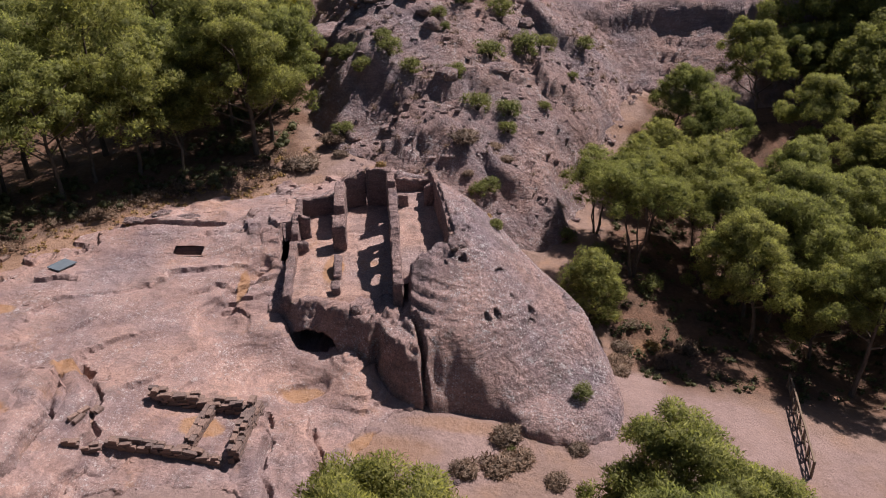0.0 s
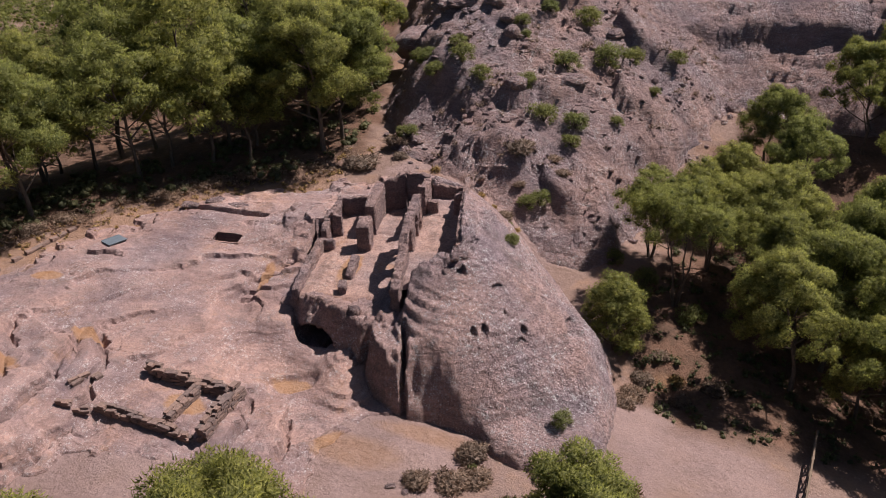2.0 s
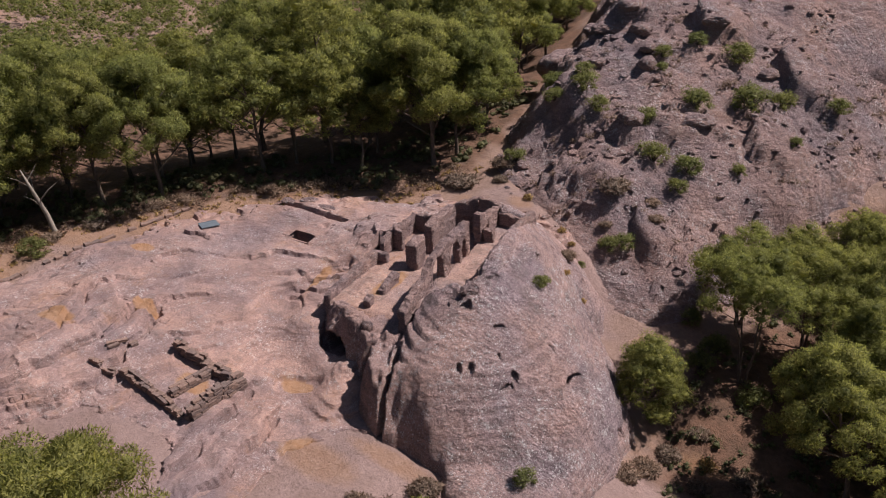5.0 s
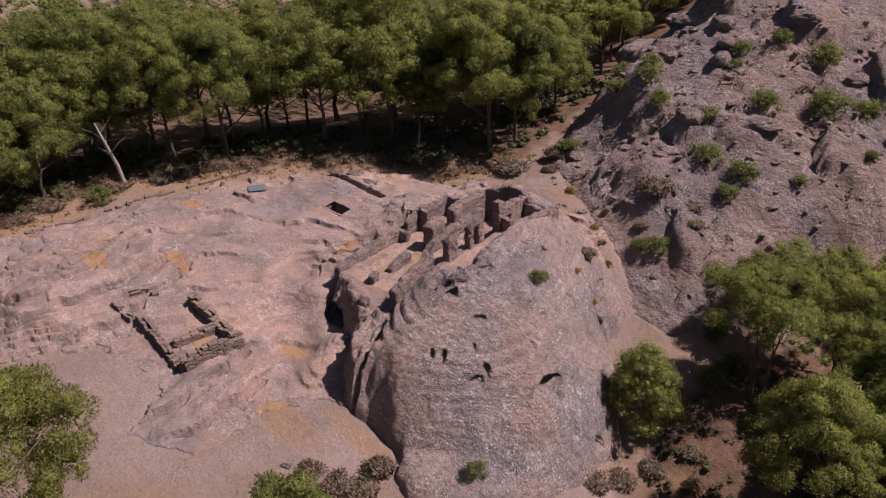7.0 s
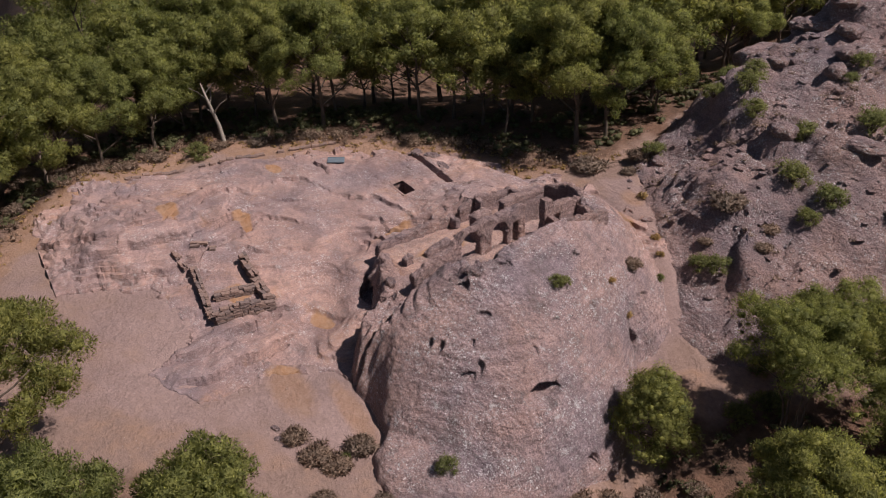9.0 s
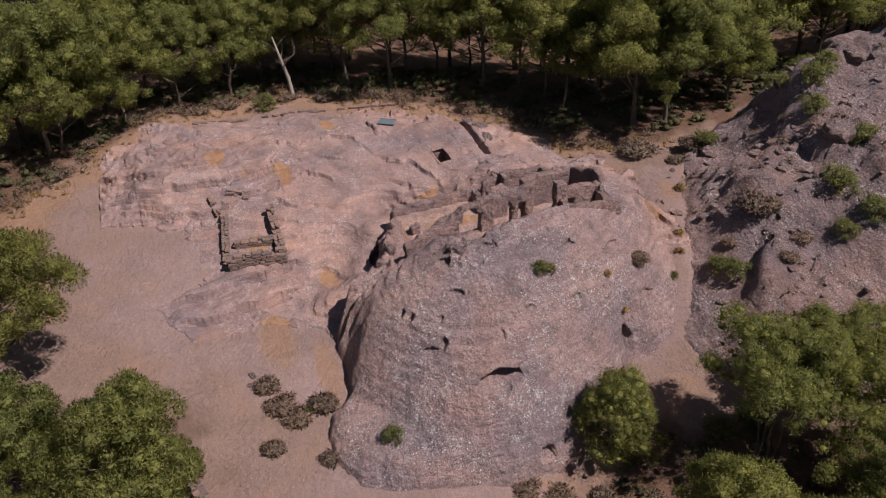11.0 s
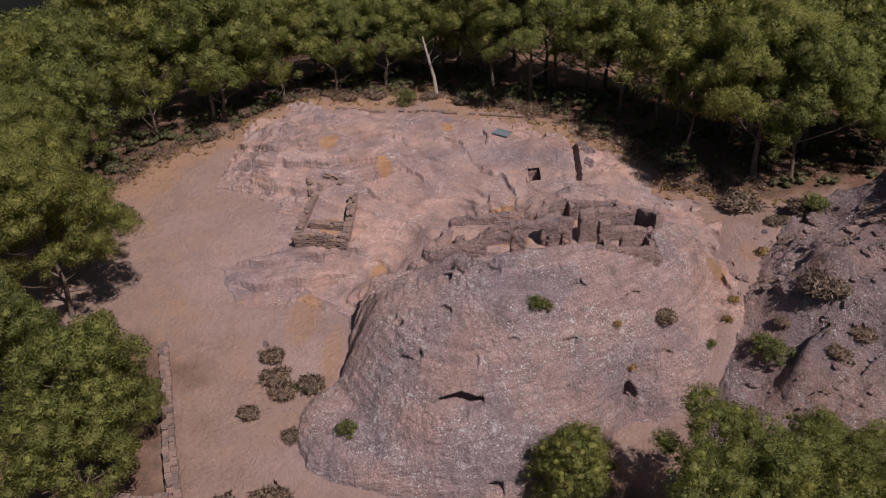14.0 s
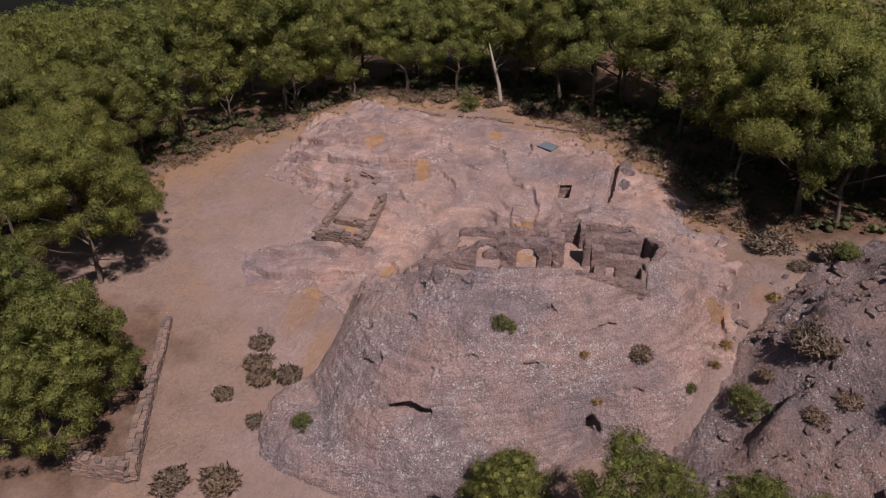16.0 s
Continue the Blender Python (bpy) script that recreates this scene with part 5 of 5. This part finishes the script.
def dry_stone(parent, a, b, courses, thick=0.55, length=0.5, course=0.2, base=0.0, ragged=0.35):
    """Courses of rough stones from a to b, two stones thick, the top ones partly fallen."""
    a, b = Vector(a), Vector(b)
    run = (b - a).length
    d = (b - a) / run
    turn = math.degrees(math.atan2(d.y, d.x))
    for k in range(courses):
        for side in (-1, 1):
            s_ = SEEDS.uniform(0, 0.3)
            while s_ < run:
                l = length * SEEDS.uniform(0.6, 1.35)
                if k < courses - 1 or SEEDS.random() > ragged:
                    c = a + d * min(s_ + l / 2, run) + Vector((-d.y, d.x)) * side * thick * 0.26
                    z = surface(c.x, c.y) + base + (k + 0.45) * course
                    stone(parent, c.x, c.y, z, l * 0.97, thick * 0.52 * SEEDS.uniform(0.85, 1.15), course * SEEDS.uniform(0.85, 1.1), turn)
                s_ += l


house = tagged(new("ruined_house"), "low ruined dry-stone walls of a small two-roomed house", "ruin")
dry_stone(house, (-11.2, 32.4), (-10.7, 36.5), 5, 0.6, 0.55, 0.2)
dry_stone(house, (-11.2, 36.5), (-16.4, 36.6), 4, 0.6, 0.6, 0.2)
dry_stone(house, (-11.8, 32.5), (-17.6, 33.2), 3, 0.5, 0.6, 0.19)
dry_stone(house, (-13.7, 33.2), (-13.2, 36.2), 3, 0.55, 0.5, 0.19)
dry_stone(house, (-18.0, 32.8), (-19.6, 32.5), 2, 0.45, 0.6, 0.18)
dry_stone(house, (-19.9, 33.6), (-19.0, 35.2), 1, 0.5, 0.6, 0.2, ragged=0.1)

low = tagged(new("dry_stone_wall"), "long grey dry-stone wall stepping down the bank", "wall")
dry_stone(low, (0.2, 25.7), (4.5, 27.2), 3, 0.6, 0.42, 0.2, ragged=0.2)
dry_stone(low, (4.5, 27.2), (9.0, 28.7), 4, 0.65, 0.45, 0.21, ragged=0.2)
dry_stone(low, (9.0, 28.7), (12.9, 30.2), 5, 0.7, 0.5, 0.22, ragged=0.2)
dry_stone(low, (12.9, 30.2), (13.2, 26.9), 7, 0.6, 0.5, 0.22, ragged=0.3)

kerb = tagged(new("stone_kerb"), "broken line of low field stones edging the path", "kerb")
for (ax, ay), (bx, by) in (((-35.2, 32.5), (-34.6, 38)), ((-34.6, 39), (-33.2, 45.2)), ((-33, 46.2), (-31.2, 51.5))):
    n = int(math.hypot(bx - ax, by - ay) / 0.75)
    for k in range(n):
        f = (k + SEEDS.uniform(0.2, 0.8)) / n
        x, y = ax + (bx - ax) * f, ay + (by - ay) * f
        stone(kerb, x, y, surface(x, y) + 0.08, SEEDS.uniform(0.45, 0.9), 0.4, 0.28, math.degrees(math.atan2(by - ay, bx - ax)))

# ---------------------------------------------------------------- small things


def box(bm, m, size):
    bmesh.ops.create_cube(bm, size=1, matrix=m @ Matrix.Diagonal((*size, 1)))


def beam(parent, name, a, b, w=0.1, h=0.1):
    a, b = Vector(a), Vector(b)
    bm = bmesh.new()
    turn = (b - a).to_track_quat("X", "Z").to_matrix().to_4x4()
    box(bm, Matrix.Translation((a + b) / 2) @ turn, ((b - a).length, w, h))
    bmesh.ops.bevel(bm, geom=bm.edges[:], offset=0.012, segments=1, affect="EDGES")
    return part(name, bm, WOOD, parent, soft=False)


rail = tagged(new("timber_railing"), "weathered timber railing with crossed braces beside the path", "railing")
ends = [Vector((23.9 - 2.9 * f, 46.2 - 10.6 * f)) for f in np.linspace(0, 1, 7)]
feet = [Vector((p.x, p.y, surface(p.x, p.y))) for p in ends]
for p in feet:
    beam(rail, "post", p - Vector((0, 0, 0.3)), p + Vector((0, 0, 1.25)), 0.13, 0.13)
for p, q in zip(feet, feet[1:]):
    beam(rail, "top_rail", p + Vector((0, 0, 1.2)), q + Vector((0, 0, 1.2)), 0.11, 0.11)
    beam(rail, "bottom_rail", p + Vector((0, 0, 0.3)), q + Vector((0, 0, 0.3)), 0.1, 0.1)
    beam(rail, "brace", p + Vector((0.06, 0, 0.3)), q + Vector((0.06, 0, 1.2)), 0.07, 0.09)
    beam(rail, "brace", p + Vector((-0.06, 0, 1.2)), q + Vector((-0.06, 0, 0.3)), 0.07, 0.09)

bm = bmesh.new()
z = surface(-26.3, 49.1)
box(bm, Matrix.Identity(4), (1.5, 1.2, 0.05))
box(bm, Matrix.Translation((0, -0.57, 0.03)), (1.5, 0.06, 0.05))
box(bm, Matrix.Translation((0, 0.57, 0.03)), (1.5, 0.06, 0.05))
bmesh.ops.bevel(bm, geom=bm.edges[:], offset=0.008, segments=1, affect="EDGES")
me = bpy.data.meshes.new("metal_cover")
bm.to_mesh(me)
bm.free()
me.materials.append(PANEL)
ob = new("metal_cover", me)
ob.matrix_world = pose(-26.3, 49.1, z + 0.14, 0, 2, 62)
tagged(ob, "flat blue-grey metal cover sheet lying on the rock", "cover")
